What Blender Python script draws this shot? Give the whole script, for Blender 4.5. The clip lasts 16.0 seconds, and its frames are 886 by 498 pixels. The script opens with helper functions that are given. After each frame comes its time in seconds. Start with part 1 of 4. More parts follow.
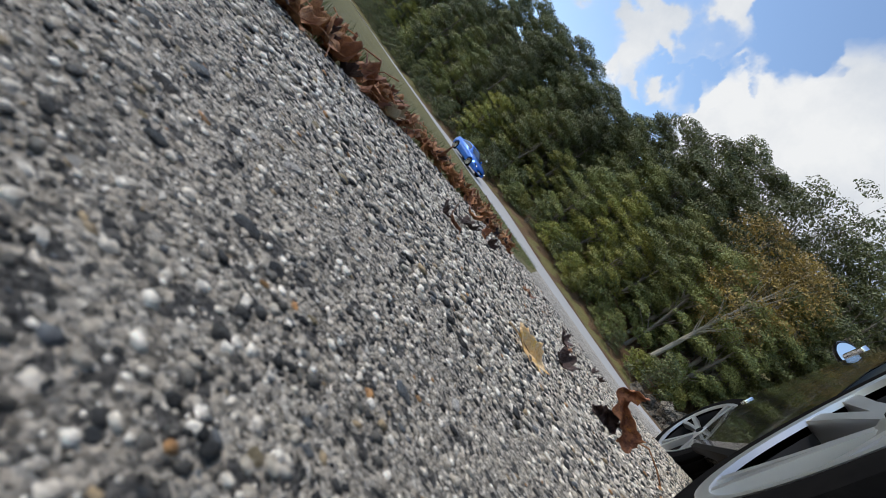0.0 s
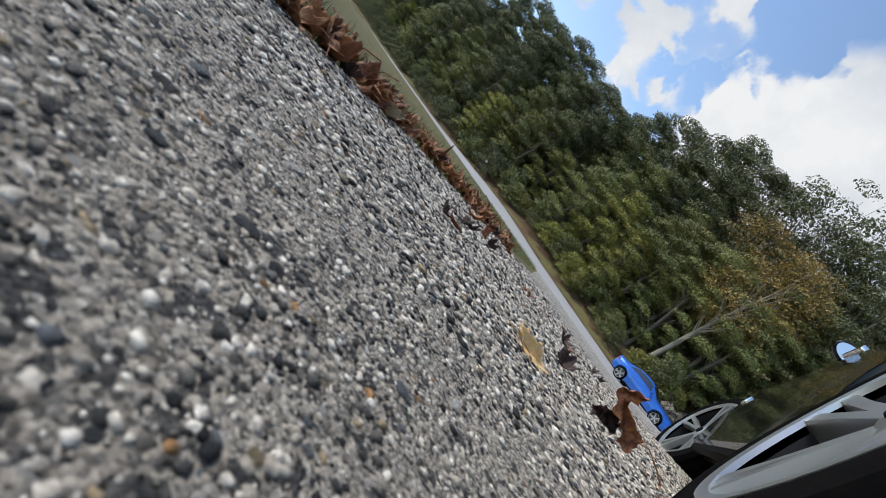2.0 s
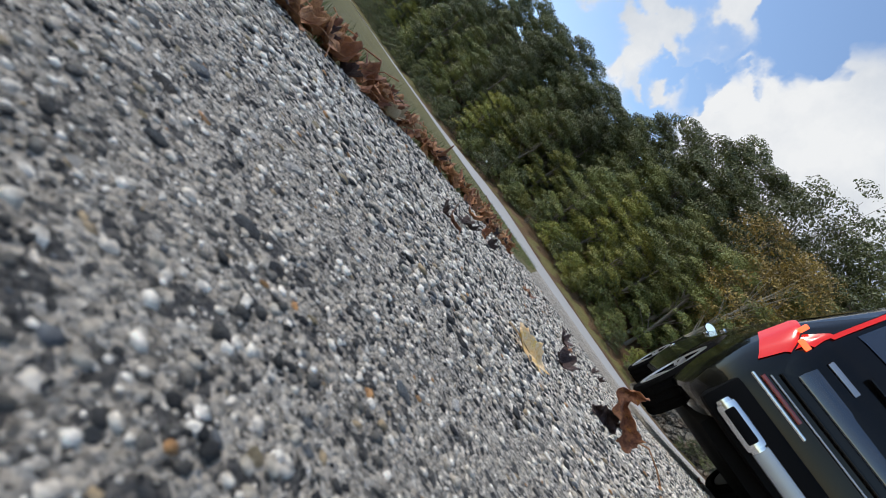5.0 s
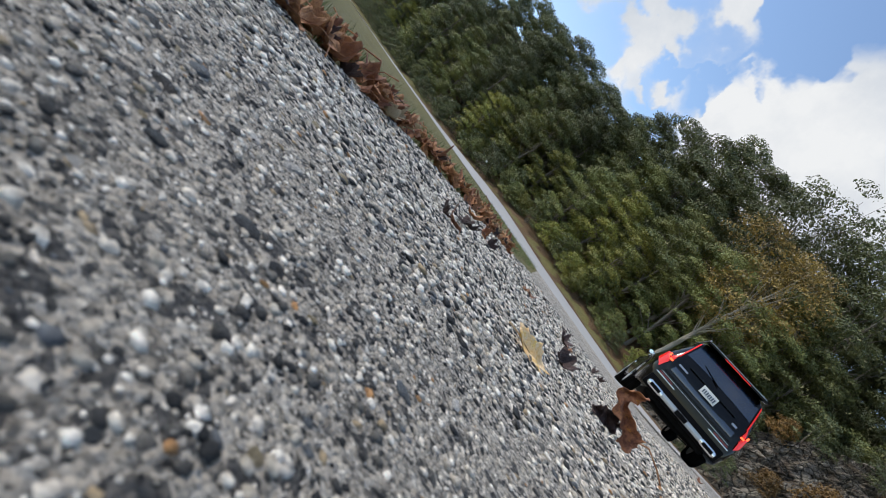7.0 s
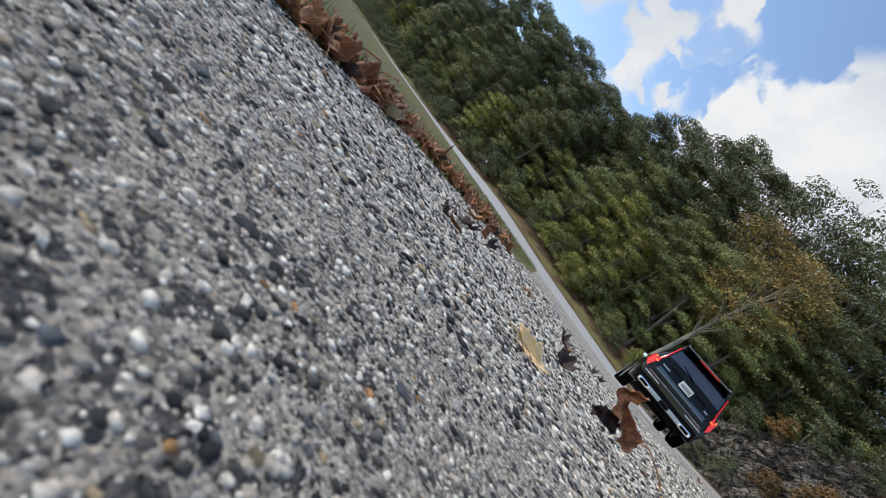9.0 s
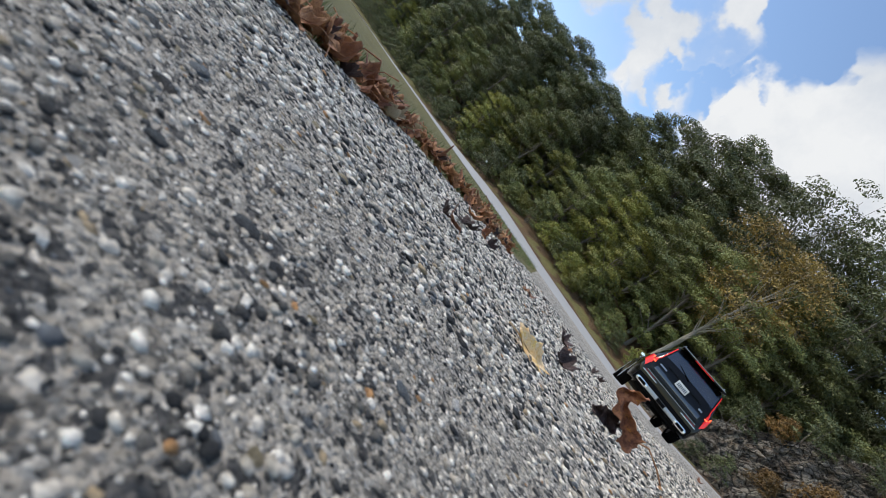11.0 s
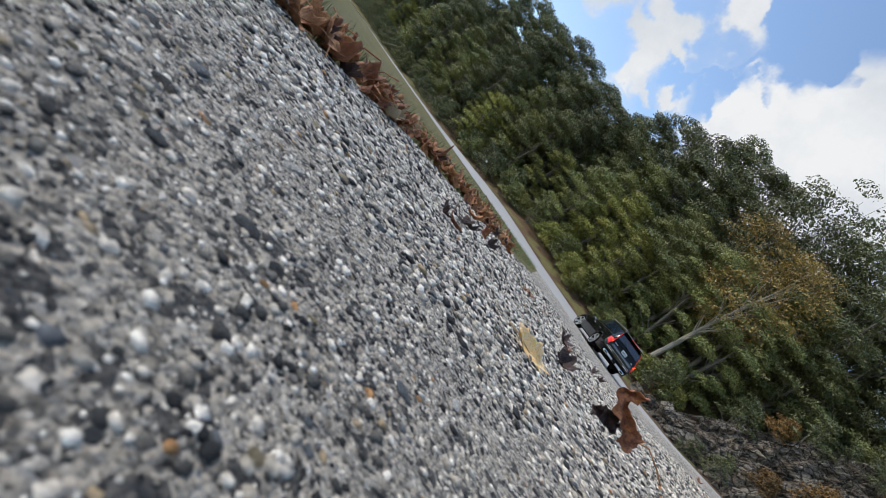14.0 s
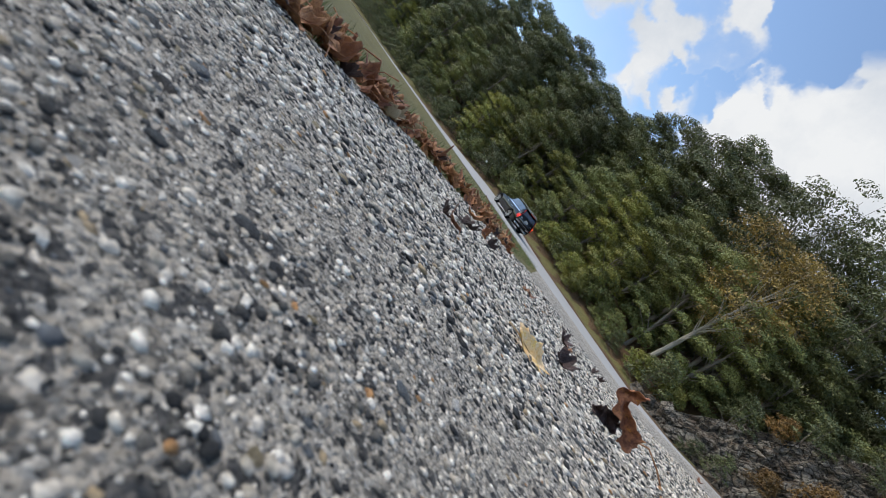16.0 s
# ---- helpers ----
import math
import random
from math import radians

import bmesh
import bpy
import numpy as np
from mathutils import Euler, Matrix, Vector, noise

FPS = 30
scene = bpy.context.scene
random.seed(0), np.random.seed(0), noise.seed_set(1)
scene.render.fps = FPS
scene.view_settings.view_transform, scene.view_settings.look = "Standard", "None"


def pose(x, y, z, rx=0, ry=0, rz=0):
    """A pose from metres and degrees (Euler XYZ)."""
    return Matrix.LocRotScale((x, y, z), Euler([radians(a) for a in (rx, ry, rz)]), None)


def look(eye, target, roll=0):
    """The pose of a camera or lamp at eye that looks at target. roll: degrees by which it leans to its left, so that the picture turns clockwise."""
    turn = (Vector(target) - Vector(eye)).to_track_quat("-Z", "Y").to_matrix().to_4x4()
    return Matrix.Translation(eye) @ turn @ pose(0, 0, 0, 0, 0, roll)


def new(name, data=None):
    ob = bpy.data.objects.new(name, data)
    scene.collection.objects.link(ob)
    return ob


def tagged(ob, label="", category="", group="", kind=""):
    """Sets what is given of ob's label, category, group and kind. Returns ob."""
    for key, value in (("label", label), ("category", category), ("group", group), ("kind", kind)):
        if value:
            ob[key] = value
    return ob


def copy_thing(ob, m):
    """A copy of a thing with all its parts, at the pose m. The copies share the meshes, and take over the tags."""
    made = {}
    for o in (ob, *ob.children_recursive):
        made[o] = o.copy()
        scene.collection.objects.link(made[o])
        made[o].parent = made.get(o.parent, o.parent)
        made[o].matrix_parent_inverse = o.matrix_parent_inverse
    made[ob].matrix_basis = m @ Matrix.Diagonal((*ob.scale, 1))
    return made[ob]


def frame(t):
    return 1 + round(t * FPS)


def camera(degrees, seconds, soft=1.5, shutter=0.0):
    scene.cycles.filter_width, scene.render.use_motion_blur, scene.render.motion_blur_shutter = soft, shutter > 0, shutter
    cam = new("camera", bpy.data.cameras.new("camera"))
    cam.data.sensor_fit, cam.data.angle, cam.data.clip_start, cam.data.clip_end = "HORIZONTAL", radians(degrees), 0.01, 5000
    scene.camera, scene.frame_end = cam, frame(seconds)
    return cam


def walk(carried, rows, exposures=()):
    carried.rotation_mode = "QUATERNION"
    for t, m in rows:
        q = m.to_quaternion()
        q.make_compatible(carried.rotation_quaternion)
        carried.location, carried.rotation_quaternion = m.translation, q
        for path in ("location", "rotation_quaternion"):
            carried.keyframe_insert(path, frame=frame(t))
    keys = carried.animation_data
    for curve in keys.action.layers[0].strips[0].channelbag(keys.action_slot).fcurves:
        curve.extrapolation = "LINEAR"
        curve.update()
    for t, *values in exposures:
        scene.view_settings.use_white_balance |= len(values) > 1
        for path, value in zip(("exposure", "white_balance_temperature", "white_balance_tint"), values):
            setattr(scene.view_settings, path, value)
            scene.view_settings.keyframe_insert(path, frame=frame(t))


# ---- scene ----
# ---- camera ----
DEG, ROLL, PITCH, EYE = 85.4, 55.2, 8.4, (0.0, 0.0, 0.07)
cam = camera(DEG, 16.0, soft=0.4)
AIM = (0.0, 10 * math.cos(radians(PITCH)), EYE[2] - 10 * math.sin(radians(PITCH)))
walk(cam, [(0.0, look(EYE, AIM, ROLL)), (16.0, look(EYE, AIM, ROLL))], exposures=[(0.0, 0.50), (16.0, 0.50)])
cam.data.dof.use_dof, cam.data.dof.focus_distance, cam.data.dof.aperture_fstop = True, 0.9, 17.0

# ---- world and sun ----
SUN_AZ, SUN_EL = -75.0, 42.0      # degrees from +y towards +x, and above the horizon
world = bpy.data.worlds.new("world")
scene.world = world
world.use_nodes = True
bg = world.node_tree.nodes["Background"]
sky = world.node_tree.nodes.new("ShaderNodeTexSky")
sky.sky_type, sky.sun_disc = "NISHITA", False
sky.sun_elevation, sky.sun_rotation = radians(SUN_EL), radians(SUN_AZ)
sky.air_density, sky.dust_density, sky.ozone_density = 1.0, 0.15, 1.0
world.node_tree.links.new(sky.outputs[0], bg.inputs[0])
bg.inputs[1].default_value = 0.15
sun = new("sun", bpy.data.lights.new("sun", "SUN"))
sun.data.energy, sun.data.angle, sun.data.color = 2.0, radians(8), (1.0, 0.92, 0.81)
SUN_DIR = Vector((math.sin(radians(SUN_AZ)) * math.cos(radians(SUN_EL)), math.cos(radians(SUN_AZ)) * math.cos(radians(SUN_EL)), math.sin(radians(SUN_EL))))
sun.matrix_world = look(SUN_DIR * 30, (0, 0, 0))
CLOUD_GLOW = 0.68

# ---- plan ----
C0 = Vector((1.73, 34.77))          # a point of the road
RD = Vector((0.726, -0.688))        # along the road, towards the right
RN = Vector((0.688, 0.726))         # across the road, away from the eye
NEAR = 3.3                          # from C0 back to the near edge
ROADW = 8.2


def across(x, y):
    return (Vector((x, y)) - C0).dot(RN) + NEAR


def along(a, s):
    """The place a metres along the road and s metres beyond its near edge."""
    p = C0 + RD * a + RN * (s - NEAR)
    return p.x, p.y


def smooth(a):
    a = min(1.0, max(0.0, a))
    return a * a * (3 - 2 * a)


# heights of the road's two edges, by metres along it: it dips to the left and climbs to the right
NEAR_A, NEAR_Z = (-90, -45, -25, -15, -4, 1, 7, 12, 14.3, 16.9, 19.5, 21, 40), (-0.6, -0.6, -0.56, -0.45, -0.36, -0.28, -0.29, -0.23, -0.16, 0.12, 0.55, 0.72, 0.72)
FAR_A, FAR_Z = (-90, -61, -43, -30, -20, -11, -7, -3.3, 0, 5, 10, 13, 15.6, 18.9, 21, 40), (-0.9, -0.9, -0.75, -0.48, -0.25, 0.2, 0.33, 0.26, 0.15, 0.12, 0.12, 0.15, 0.36, 0.85, 1.05, 1.05)


def terrain(x, y):
    s = across(x, y)
    a = (Vector((x, y)) - C0).dot(RD)
    if s < 0:
        # the lot fans out from the low corner where the eye lies
        q = (s + 23.13) / 23.13
        if q <= 0.001:
            return 0.0
        far = 22.67 + (a - 22.67) / q
        return 0.07 + (float(np.interp(far, NEAR_A, NEAR_Z)) - 1.8 * smooth((far - 20) / 10) * (1 - q) - 0.07) * q - 0.07 * (1 - q) ** 2
    zn, zf = float(np.interp(a, NEAR_A, NEAR_Z)), float(np.interp(a, FAR_A, FAR_Z))
    if s < ROADW:
        return zn + (zf - zn) * s / ROADW
    if s < ROADW + 2:
        return zf + 0.10 * (s - ROADW)
    return zf + 0.2 + 0.42 * min(s - ROADW - 2, 70)


def edge_x(y):
    """The left edge of the asphalt."""
    return float(np.interp(y, EDGE_Y, EDGE_X)) + 0.012 * noise.noise((3.1, y * 6, 0)) + 0.006 * noise.noise((9.1, y * 25, 0))


EDGE_Y = (-9, 0.45, 0.63, 0.73, 0.89, 1.15, 1.40, 1.66, 1.98, 2.78, 4.25, 29.5)
EDGE_X = (-0.6, -0.335, -0.326, -0.30, -0.28, -0.245, -0.15, -0.025, 0.095, 0.29, 0.62, 4.4)


# ---- node materials ----
class Nodes:
    """A small writer of node materials."""

    def __init__(self, name, rough=0.6, metal=0.0, **more):
        self.m = bpy.data.materials.new(name)
        self.m.use_nodes = True
        self.t = self.m.node_tree
        self.b = self.t.nodes["Principled BSDF"]
        self.b.inputs["Roughness"].default_value = rough
        self.b.inputs["Metallic"].default_value = metal
        for key, value in more.items():
            self.b.inputs[key.replace("_", " ")].default_value = value

    def put(self, socket, v):
        if isinstance(v, bpy.types.NodeSocket):
            self.t.links.new(v, socket)
        elif isinstance(v, tuple) and len(v) == 3 and socket.type == "RGBA":
            socket.default_value = (*v, 1)
        else:
            socket.default_value = v

    def coord(self, kind="Object"):
        return self.t.nodes.new("ShaderNodeTexCoord").outputs[kind]

    def noise(self, scale, detail=4, rough=0.55, at=None, out="Fac", dist=0.0):
        n = self.t.nodes.new("ShaderNodeTexNoise")
        n.inputs["Scale"].default_value, n.inputs["Detail"].default_value, n.inputs["Roughness"].default_value = scale, detail, rough
        n.inputs["Distortion"].default_value = dist
        self.t.links.new(at or self.coord(), n.inputs["Vector"])
        return n.outputs[out]

    def cells(self, scale, out="Color", at=None, feature="F1"):
        n = self.t.nodes.new("ShaderNodeTexVoronoi")
        n.feature = feature
        n.inputs["Scale"].default_value = scale
        self.t.links.new(at or self.coord(), n.inputs["Vector"])
        return n.outputs[out]

    def ramp(self, fac, stops, hard=False):
        n = self.t.nodes.new("ShaderNodeValToRGB")
        n.color_ramp.interpolation = "CONSTANT" if hard else "LINEAR"
        while len(n.color_ramp.elements) < len(stops):
            n.color_ramp.elements.new(0.5)
        for e, (pos, col) in zip(n.color_ramp.elements, stops):
            e.position, e.color = pos, (*col, 1) if isinstance(col, tuple) else (col, col, col, 1)
        self.t.links.new(fac, n.inputs[0])
        return n.outputs[0]

    def mix(self, fac, a, b, blend="MIX"):
        n = self.t.nodes.new("ShaderNodeMix")
        n.data_type, n.blend_type = "RGBA", blend
        self.put(n.inputs[0], fac)
        self.put(n.inputs[6], a)
        self.put(n.inputs[7], b)
        return n.outputs[2]

    def math(self, op, a, b=0.0, c=0.0, clamp=False):
        n = self.t.nodes.new("ShaderNodeMath")
        n.operation, n.use_clamp = op, clamp
        for i, v in enumerate((a, b, c)):
            self.put(n.inputs[i], v)
        return n.outputs[0]

    def random(self, island=False):
        if island:
            return self.t.nodes.new("ShaderNodeNewGeometry").outputs["Random Per Island"]
        return self.t.nodes.new("ShaderNodeObjectInfo").outputs["Random"]

    def colour(self, v):
        self.put(self.b.inputs["Base Color"], v)
        return self

    def rough(self, v):
        self.put(self.b.inputs["Roughness"], v)
        return self

    def bump(self, height, strength=0.4, dist=0.01):
        n = self.t.nodes.new("ShaderNodeBump")
        n.inputs["Strength"].default_value, n.inputs["Distance"].default_value = strength, dist
        self.put(n.inputs["Height"], height)
        self.t.links.new(n.outputs[0], self.b.inputs["Normal"])
        return self


def glow(name, col, strength, base=(0.1, 0.0, 0.0)):
    n = Nodes(name, 0.25).colour(base)
    n.b.inputs["Emission Color"].default_value, n.b.inputs["Emission Strength"].default_value = (*col, 1), strength
    return n.m


STONE_COLOURS = ((0.0, (0.008, 0.008, 0.008)), (0.17, (0.035, 0.034, 0.032)), (0.26, (0.13, 0.122, 0.106)), (0.34, (0.50, 0.45, 0.37)),
                 (0.54, (0.76, 0.70, 0.60)), (0.76, (0.94, 0.89, 0.79)), (0.93, (0.11, 0.12, 0.13)), (0.972, (0.42, 0.32, 0.19)), (0.992, (0.46, 0.24, 0.09)))


LOOSE_COLOURS = ((0.0, (0.012, 0.012, 0.014)), (0.20, (0.05, 0.055, 0.062)), (0.36, (0.16, 0.18, 0.20)), (0.48, (0.36, 0.34, 0.30)), (0.66, (0.60, 0.58, 0.54)), (0.80, (0.82, 0.80, 0.76)), (0.90, (0.40, 0.33, 0.20)), (0.96, (0.50, 0.27, 0.10)))


def stone_material(name, island):
    n = Nodes(name, 0.55)
    base = n.ramp(n.random(island), STONE_COLOURS if island else LOOSE_COLOURS, True)
    base = n.mix(0.75, base, n.ramp(n.noise(260, 5), ((0.3, 0.25), (0.5, 0.95), (0.72, 1.55))), "MULTIPLY")
    base = n.mix(1.0, base, (1.0, 0.968, 0.935), "MULTIPLY")
    return n.colour(base).rough(n.ramp(n.noise(90), ((0.3, 0.42), (0.7, 0.75)))).bump(n.noise(600, 5, 0.7), 1.0, 0.0016).m


STONE, STONES = stone_material("stone", False), stone_material("aggregate", True)

n = Nodes("weathered_asphalt", 0.85)
warm = n.mix(n.noise(45, 5), (0.56, 0.50, 0.41), (0.78, 0.70, 0.58))
sep = n.t.nodes.new("ShaderNodeSeparateColor")
n.t.links.new(n.cells(430), sep.inputs[0])
chips = n.ramp(sep.outputs[0], ((0.0, (0.03, 0.03, 0.03)), (0.12, (0.13, 0.125, 0.115)), (0.26, (0.44, 0.41, 0.36)), (0.55, (0.64, 0.595, 0.52)), (0.82, (0.80, 0.76, 0.68))), True)
base = n.mix(n.ramp(n.noise(180, 4), ((0.38, 0.25), (0.60, 0.95))), warm, chips)
sep2 = n.t.nodes.new("ShaderNodeSeparateColor")
n.t.links.new(n.cells(170), sep2.inputs[0])
base = n.mix(n.ramp(sep2.outputs[1], ((0.0, 0.85), (0.10, 0.0)), True), base, (0.045, 0.046, 0.05))
# pits between the grains go near black: their shade is put into the colour
base = n.mix(n.ramp(n.noise(240, 5, 0.65), ((0.37, 0.97), (0.45, 0.0))), base, (0.02, 0.0195, 0.018))
base = n.mix(n.ramp(n.noise(620, 4, 0.7), ((0.36, 0.9), (0.46, 0.0))), base, (0.04, 0.039, 0.036))
base = n.mix(1.0, base, n.ramp(n.noise(1.3, 5), ((0.3, 0.88), (0.7, 1.12))), "MULTIPLY")
base = n.mix(1.0, base, n.ramp(n.noise(14, 4), ((0.3, 0.82), (0.7, 1.15))), "MULTIPLY")
relief = n.math("ADD", n.noise(240, 6, 0.75), n.math("MULTIPLY", n.cells(430, "Distance"), -0.7))
ASPHALT = n.colour(n.mix(1.0, base, (1.0, 0.97, 0.935), "MULTIPLY")).bump(relief, 1.0, 0.006).m

n = Nodes("old_road_asphalt", 0.75)
base = n.mix(n.noise(0.6, 6), (0.40, 0.395, 0.375), (0.52, 0.51, 0.49))
base = n.mix(n.ramp(n.noise(40, 5, 0.7), ((0.45, 0.0), (0.7, 0.5))), base, (0.27, 0.27, 0.26))
ROAD = n.colour(base).bump(n.noise(120, 5, 0.7), 0.5, 0.004).m

n = Nodes("verge_soil_and_grass", 0.9)
base = n.mix(n.ramp(n.noise(2.2, 6), ((0.35, 0.0), (0.65, 1.0))), (0.185, 0.155, 0.045), (0.13, 0.125, 0.035))
base = n.mix(n.ramp(n.noise(9, 6, 0.7), ((0.5, 0.0), (0.72, 0.8))), base, (0.17, 0.115, 0.055))
base = n.mix(1.0, base, n.ramp(n.noise(80, 5, 0.7), ((0.3, 0.5), (0.7, 1.4))), "MULTIPLY")
GROUND = n.colour(base).bump(n.noise(60, 6, 0.75), 1.0, 0.03).m

n = Nodes("leaf_litter_bank", 0.9)
base = n.mix(n.ramp(n.noise(3, 6, 0.7), ((0.38, 0.0), (0.62, 1.0))), (0.19, 0.135, 0.06), (0.085, 0.075, 0.03))
base = n.mix(n.ramp(n.cells(14, "Distance"), ((0.0, 0.0), (0.6, 0.9))), base, (0.16, 0.085, 0.04))
LITTER = n.colour(base).bump(n.noise(18, 6, 0.8), 1.0, 0.12).m


def foliage(name, a, b, c, tint=0.0):
    """Leaves: three greens mixed leaf by leaf and clump by clump, a little light through them."""
    n = Nodes(name, 0.55)
    base = n.ramp(n.random(True), ((0.0, a), (0.55, b), (1.0, c)))
    base = n.mix(n.ramp(n.noise(0.45, 3), ((0.42, 0.0), (0.6, 1.0))), base, n.mix(0.7, base, c))
    base = n.mix(1.0, base, n.ramp(n.random(), ((0.0, 0.72), (1.0, 1.3))), "MULTIPLY")
    n.colour(base)
    tr = n.t.nodes.new("ShaderNodeBsdfTranslucent")
    add = n.t.nodes.new("ShaderNodeMixShader")
    add.inputs[0].default_value = 0.16
    n.t.links.new(base, tr.inputs[0])
    n.t.links.new(n.b.outputs[0], add.inputs[1])
    n.t.links.new(tr.outputs[0], add.inputs[2])
    n.t.links.new(add.outputs[0], n.t.nodes["Material Output"].inputs[0])
    return n.m


# broadleaf greens
DARKGREEN = foliage("dark_leaves", (0.050, 0.067, 0.032), (0.086, 0.105, 0.042), (0.150, 0.158, 0.056))
MIDGREEN = foliage("green_leaves", (0.076, 0.098, 0.032), (0.128, 0.158, 0.047), (0.226, 0.228, 0.066))
LIME = foliage("yellow_green_leaves", (0.108, 0.134, 0.032), (0.188, 0.212, 0.043), (0.300, 0.272, 0.056))
RUST = foliage("turning_leaves", (0.150, 0.115, 0.055), (0.270, 0.200, 0.075), (0.480, 0.330, 0.075))
BRUSH = foliage("rust_orange_brush_leaves", (0.105, 0.070, 0.025), (0.180, 0.105, 0.032), (0.270, 0.145, 0.036))
n = Nodes("bark", 0.9)
BARK = n.colour(n.mix(n.noise(6, 6, 0.7), (0.11, 0.09, 0.07), (0.25, 0.22, 0.18))).bump(n.noise(20, 6, 0.8), 1.0, 0.03).m
n = Nodes("pale_bark", 0.85)
PALEBARK = n.colour(n.mix(n.noise(5, 6, 0.7), (0.20, 0.18, 0.14), (0.40, 0.36, 0.30))).bump(n.noise(20, 6, 0.8), 0.8, 0.02).m
n = Nodes("layered_rock", 0.85)
base = n.mix(n.noise(1.2, 7, 0.7), (0.23, 0.195, 0.145), (0.56, 0.50, 0.41))
base = n.mix(n.ramp(n.noise(0.8, 5, 0.6), ((0.44, 0.0), (0.62, 0.9))), base, (0.125, 0.078, 0.042))
base = n.mix(n.ramp(n.noise(2.0, 5, 0.7), ((0.58, 0.0), (0.75, 0.7))), base, (0.07, 0.085, 0.03))
base = n.mix(1.0, base, n.ramp(n.random(), ((0.0, 0.6), (1.0, 1.2))), "MULTIPLY")
# near-black crack streaks: the shade of deep crevices is put into the colour
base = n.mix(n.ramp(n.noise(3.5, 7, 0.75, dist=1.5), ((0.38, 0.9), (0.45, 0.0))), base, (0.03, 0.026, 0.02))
warp = n.t.nodes.new("ShaderNodeVectorMath")
warp.operation = "MULTIPLY_ADD"
n.t.links.new(n.noise(1.1, 4, 0.6, out="Color"), warp.inputs[0])
warp.inputs[1].default_value = (1.3, 1.3, 1.3)
n.t.links.new(n.coord(), warp.inputs[2])
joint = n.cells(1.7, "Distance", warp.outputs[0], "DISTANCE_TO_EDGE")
# joints drawn near black too, crevice shade painted along the cell edges
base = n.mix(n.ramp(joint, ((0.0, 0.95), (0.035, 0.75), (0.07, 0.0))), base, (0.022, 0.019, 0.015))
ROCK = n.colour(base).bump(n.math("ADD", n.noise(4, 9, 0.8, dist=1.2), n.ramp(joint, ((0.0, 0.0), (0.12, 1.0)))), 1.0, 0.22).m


def dry_leaf(name, a, b, c):
    n = Nodes(name, 0.6)
    base = n.mix(n.ramp(n.noise(45, 6, 0.7), ((0.38, 0.0), (0.62, 1.0))), a, b)
    base = n.mix(n.ramp(n.noise(75, 4, 0.7), ((0.55, 0.0), (0.7, 1.0))), base, c)
    base = n.mix(1.0, base, n.ramp(n.random(), ((0.0, 0.75), (1.0, 1.2))), "MULTIPLY")
    return n.colour(base).bump(n.noise(90, 6, 0.7), 1.0, 0.006).m


BROWNLEAF = dry_leaf("brown_dry_leaf", (0.30, 0.115, 0.045), (0.47, 0.22, 0.085), (0.13, 0.055, 0.03))
CURLLEAF = dry_leaf("rust_orange_curled_leaf", (0.15, 0.045, 0.022), (0.50, 0.19, 0.085), (0.70, 0.29, 0.05))
RUSTLEAF = dry_leaf("rust_dry_leaf", (0.17, 0.055, 0.025), (0.33, 0.13, 0.055), (0.50, 0.19, 0.04))
DARKLEAF = dry_leaf("dark_dry_leaf", (0.035, 0.018, 0.015), (0.075, 0.035, 0.028), (0.02, 0.012, 0.012))
PALELEAF = dry_leaf("pale_dry_leaf", (0.34, 0.24, 0.13), (0.48, 0.37, 0.22), (0.18, 0.11, 0.05))
YELLOWLEAF = dry_leaf("yellow_dry_leaf", (0.90, 0.52, 0.17), (0.92, 0.66, 0.38), (0.85, 0.50, 0.02))
n = Nodes("grass_blades", 0.6)
GRASS = n.colour(n.ramp(n.random(True), ((0.0, (0.07, 0.11, 0.022)), (0.6, (0.14, 0.17, 0.04)), (1.0, (0.28, 0.23, 0.09))))).m

BLACKPAINT = Nodes("black_car_paint", 0.18, 0.0, Coat_Weight=0.45, Coat_Roughness=0.02, Specular_IOR_Level=0.1).colour((0.003, 0.003, 0.0035)).m
n = Nodes("blue_car_paint", 0.3, 0.35, Coat_Weight=1.0, Coat_Roughness=0.05)
BLUEPAINT = n.colour((0.008, 0.12, 0.52)).m
# dark tint, with the blue of reflected sky put into the base colour
GLASS = Nodes("tinted_car_glass", 0.03, 0.0, Specular_IOR_Level=1.0, Coat_Weight=1.0, Coat_Roughness=0.02).colour((0.008, 0.016, 0.034)).m
n = Nodes("tyre_rubber", 0.85, Specular_IOR_Level=0.0)
RUBBER = n.colour(n.mix(n.noise(30, 4), (0.005, 0.005, 0.006), (0.012, 0.0115, 0.011))).bump(n.noise(120, 3), 0.4, 0.002).m
PLASTIC = Nodes("black_trim_plastic", 0.6, Specular_IOR_Level=0.04).colour((0.006, 0.006, 0.0065)).m
n = Nodes("silver_alloy", 0.34, 0.85)
ALLOY = n.colour(n.mix(n.noise(8, 3), (0.48, 0.485, 0.49), (0.62, 0.625, 0.63))).m
CHROME = Nodes("chrome", 0.12, 1.0).colour((0.75, 0.76, 0.78)).m
SATIN = Nodes("satin_silver_trim", 0.35, 0.9).colour((0.42, 0.43, 0.45)).m
STEEL = Nodes("brake_steel", 0.4, 0.9).colour((0.16, 0.16, 0.165)).m
MIRRORGLASS = Nodes("mirror_glass", 0.03, 1.0).colour((0.85, 0.88, 0.9)).m
PLATE = Nodes("plate_enamel", 0.4).colour((0.62, 0.63, 0.60)).m
INK = Nodes("plate_marks", 0.5).colour((0.05, 0.07, 0.10)).m
WHITEPAINT = Nodes("white_enamel", 0.5).colour((0.75, 0.76, 0.74)).m
TAIL = glow("lit_red_tail_light", (1.0, 0.03, 0.018), 0.34, (0.35, 0.01, 0.01))
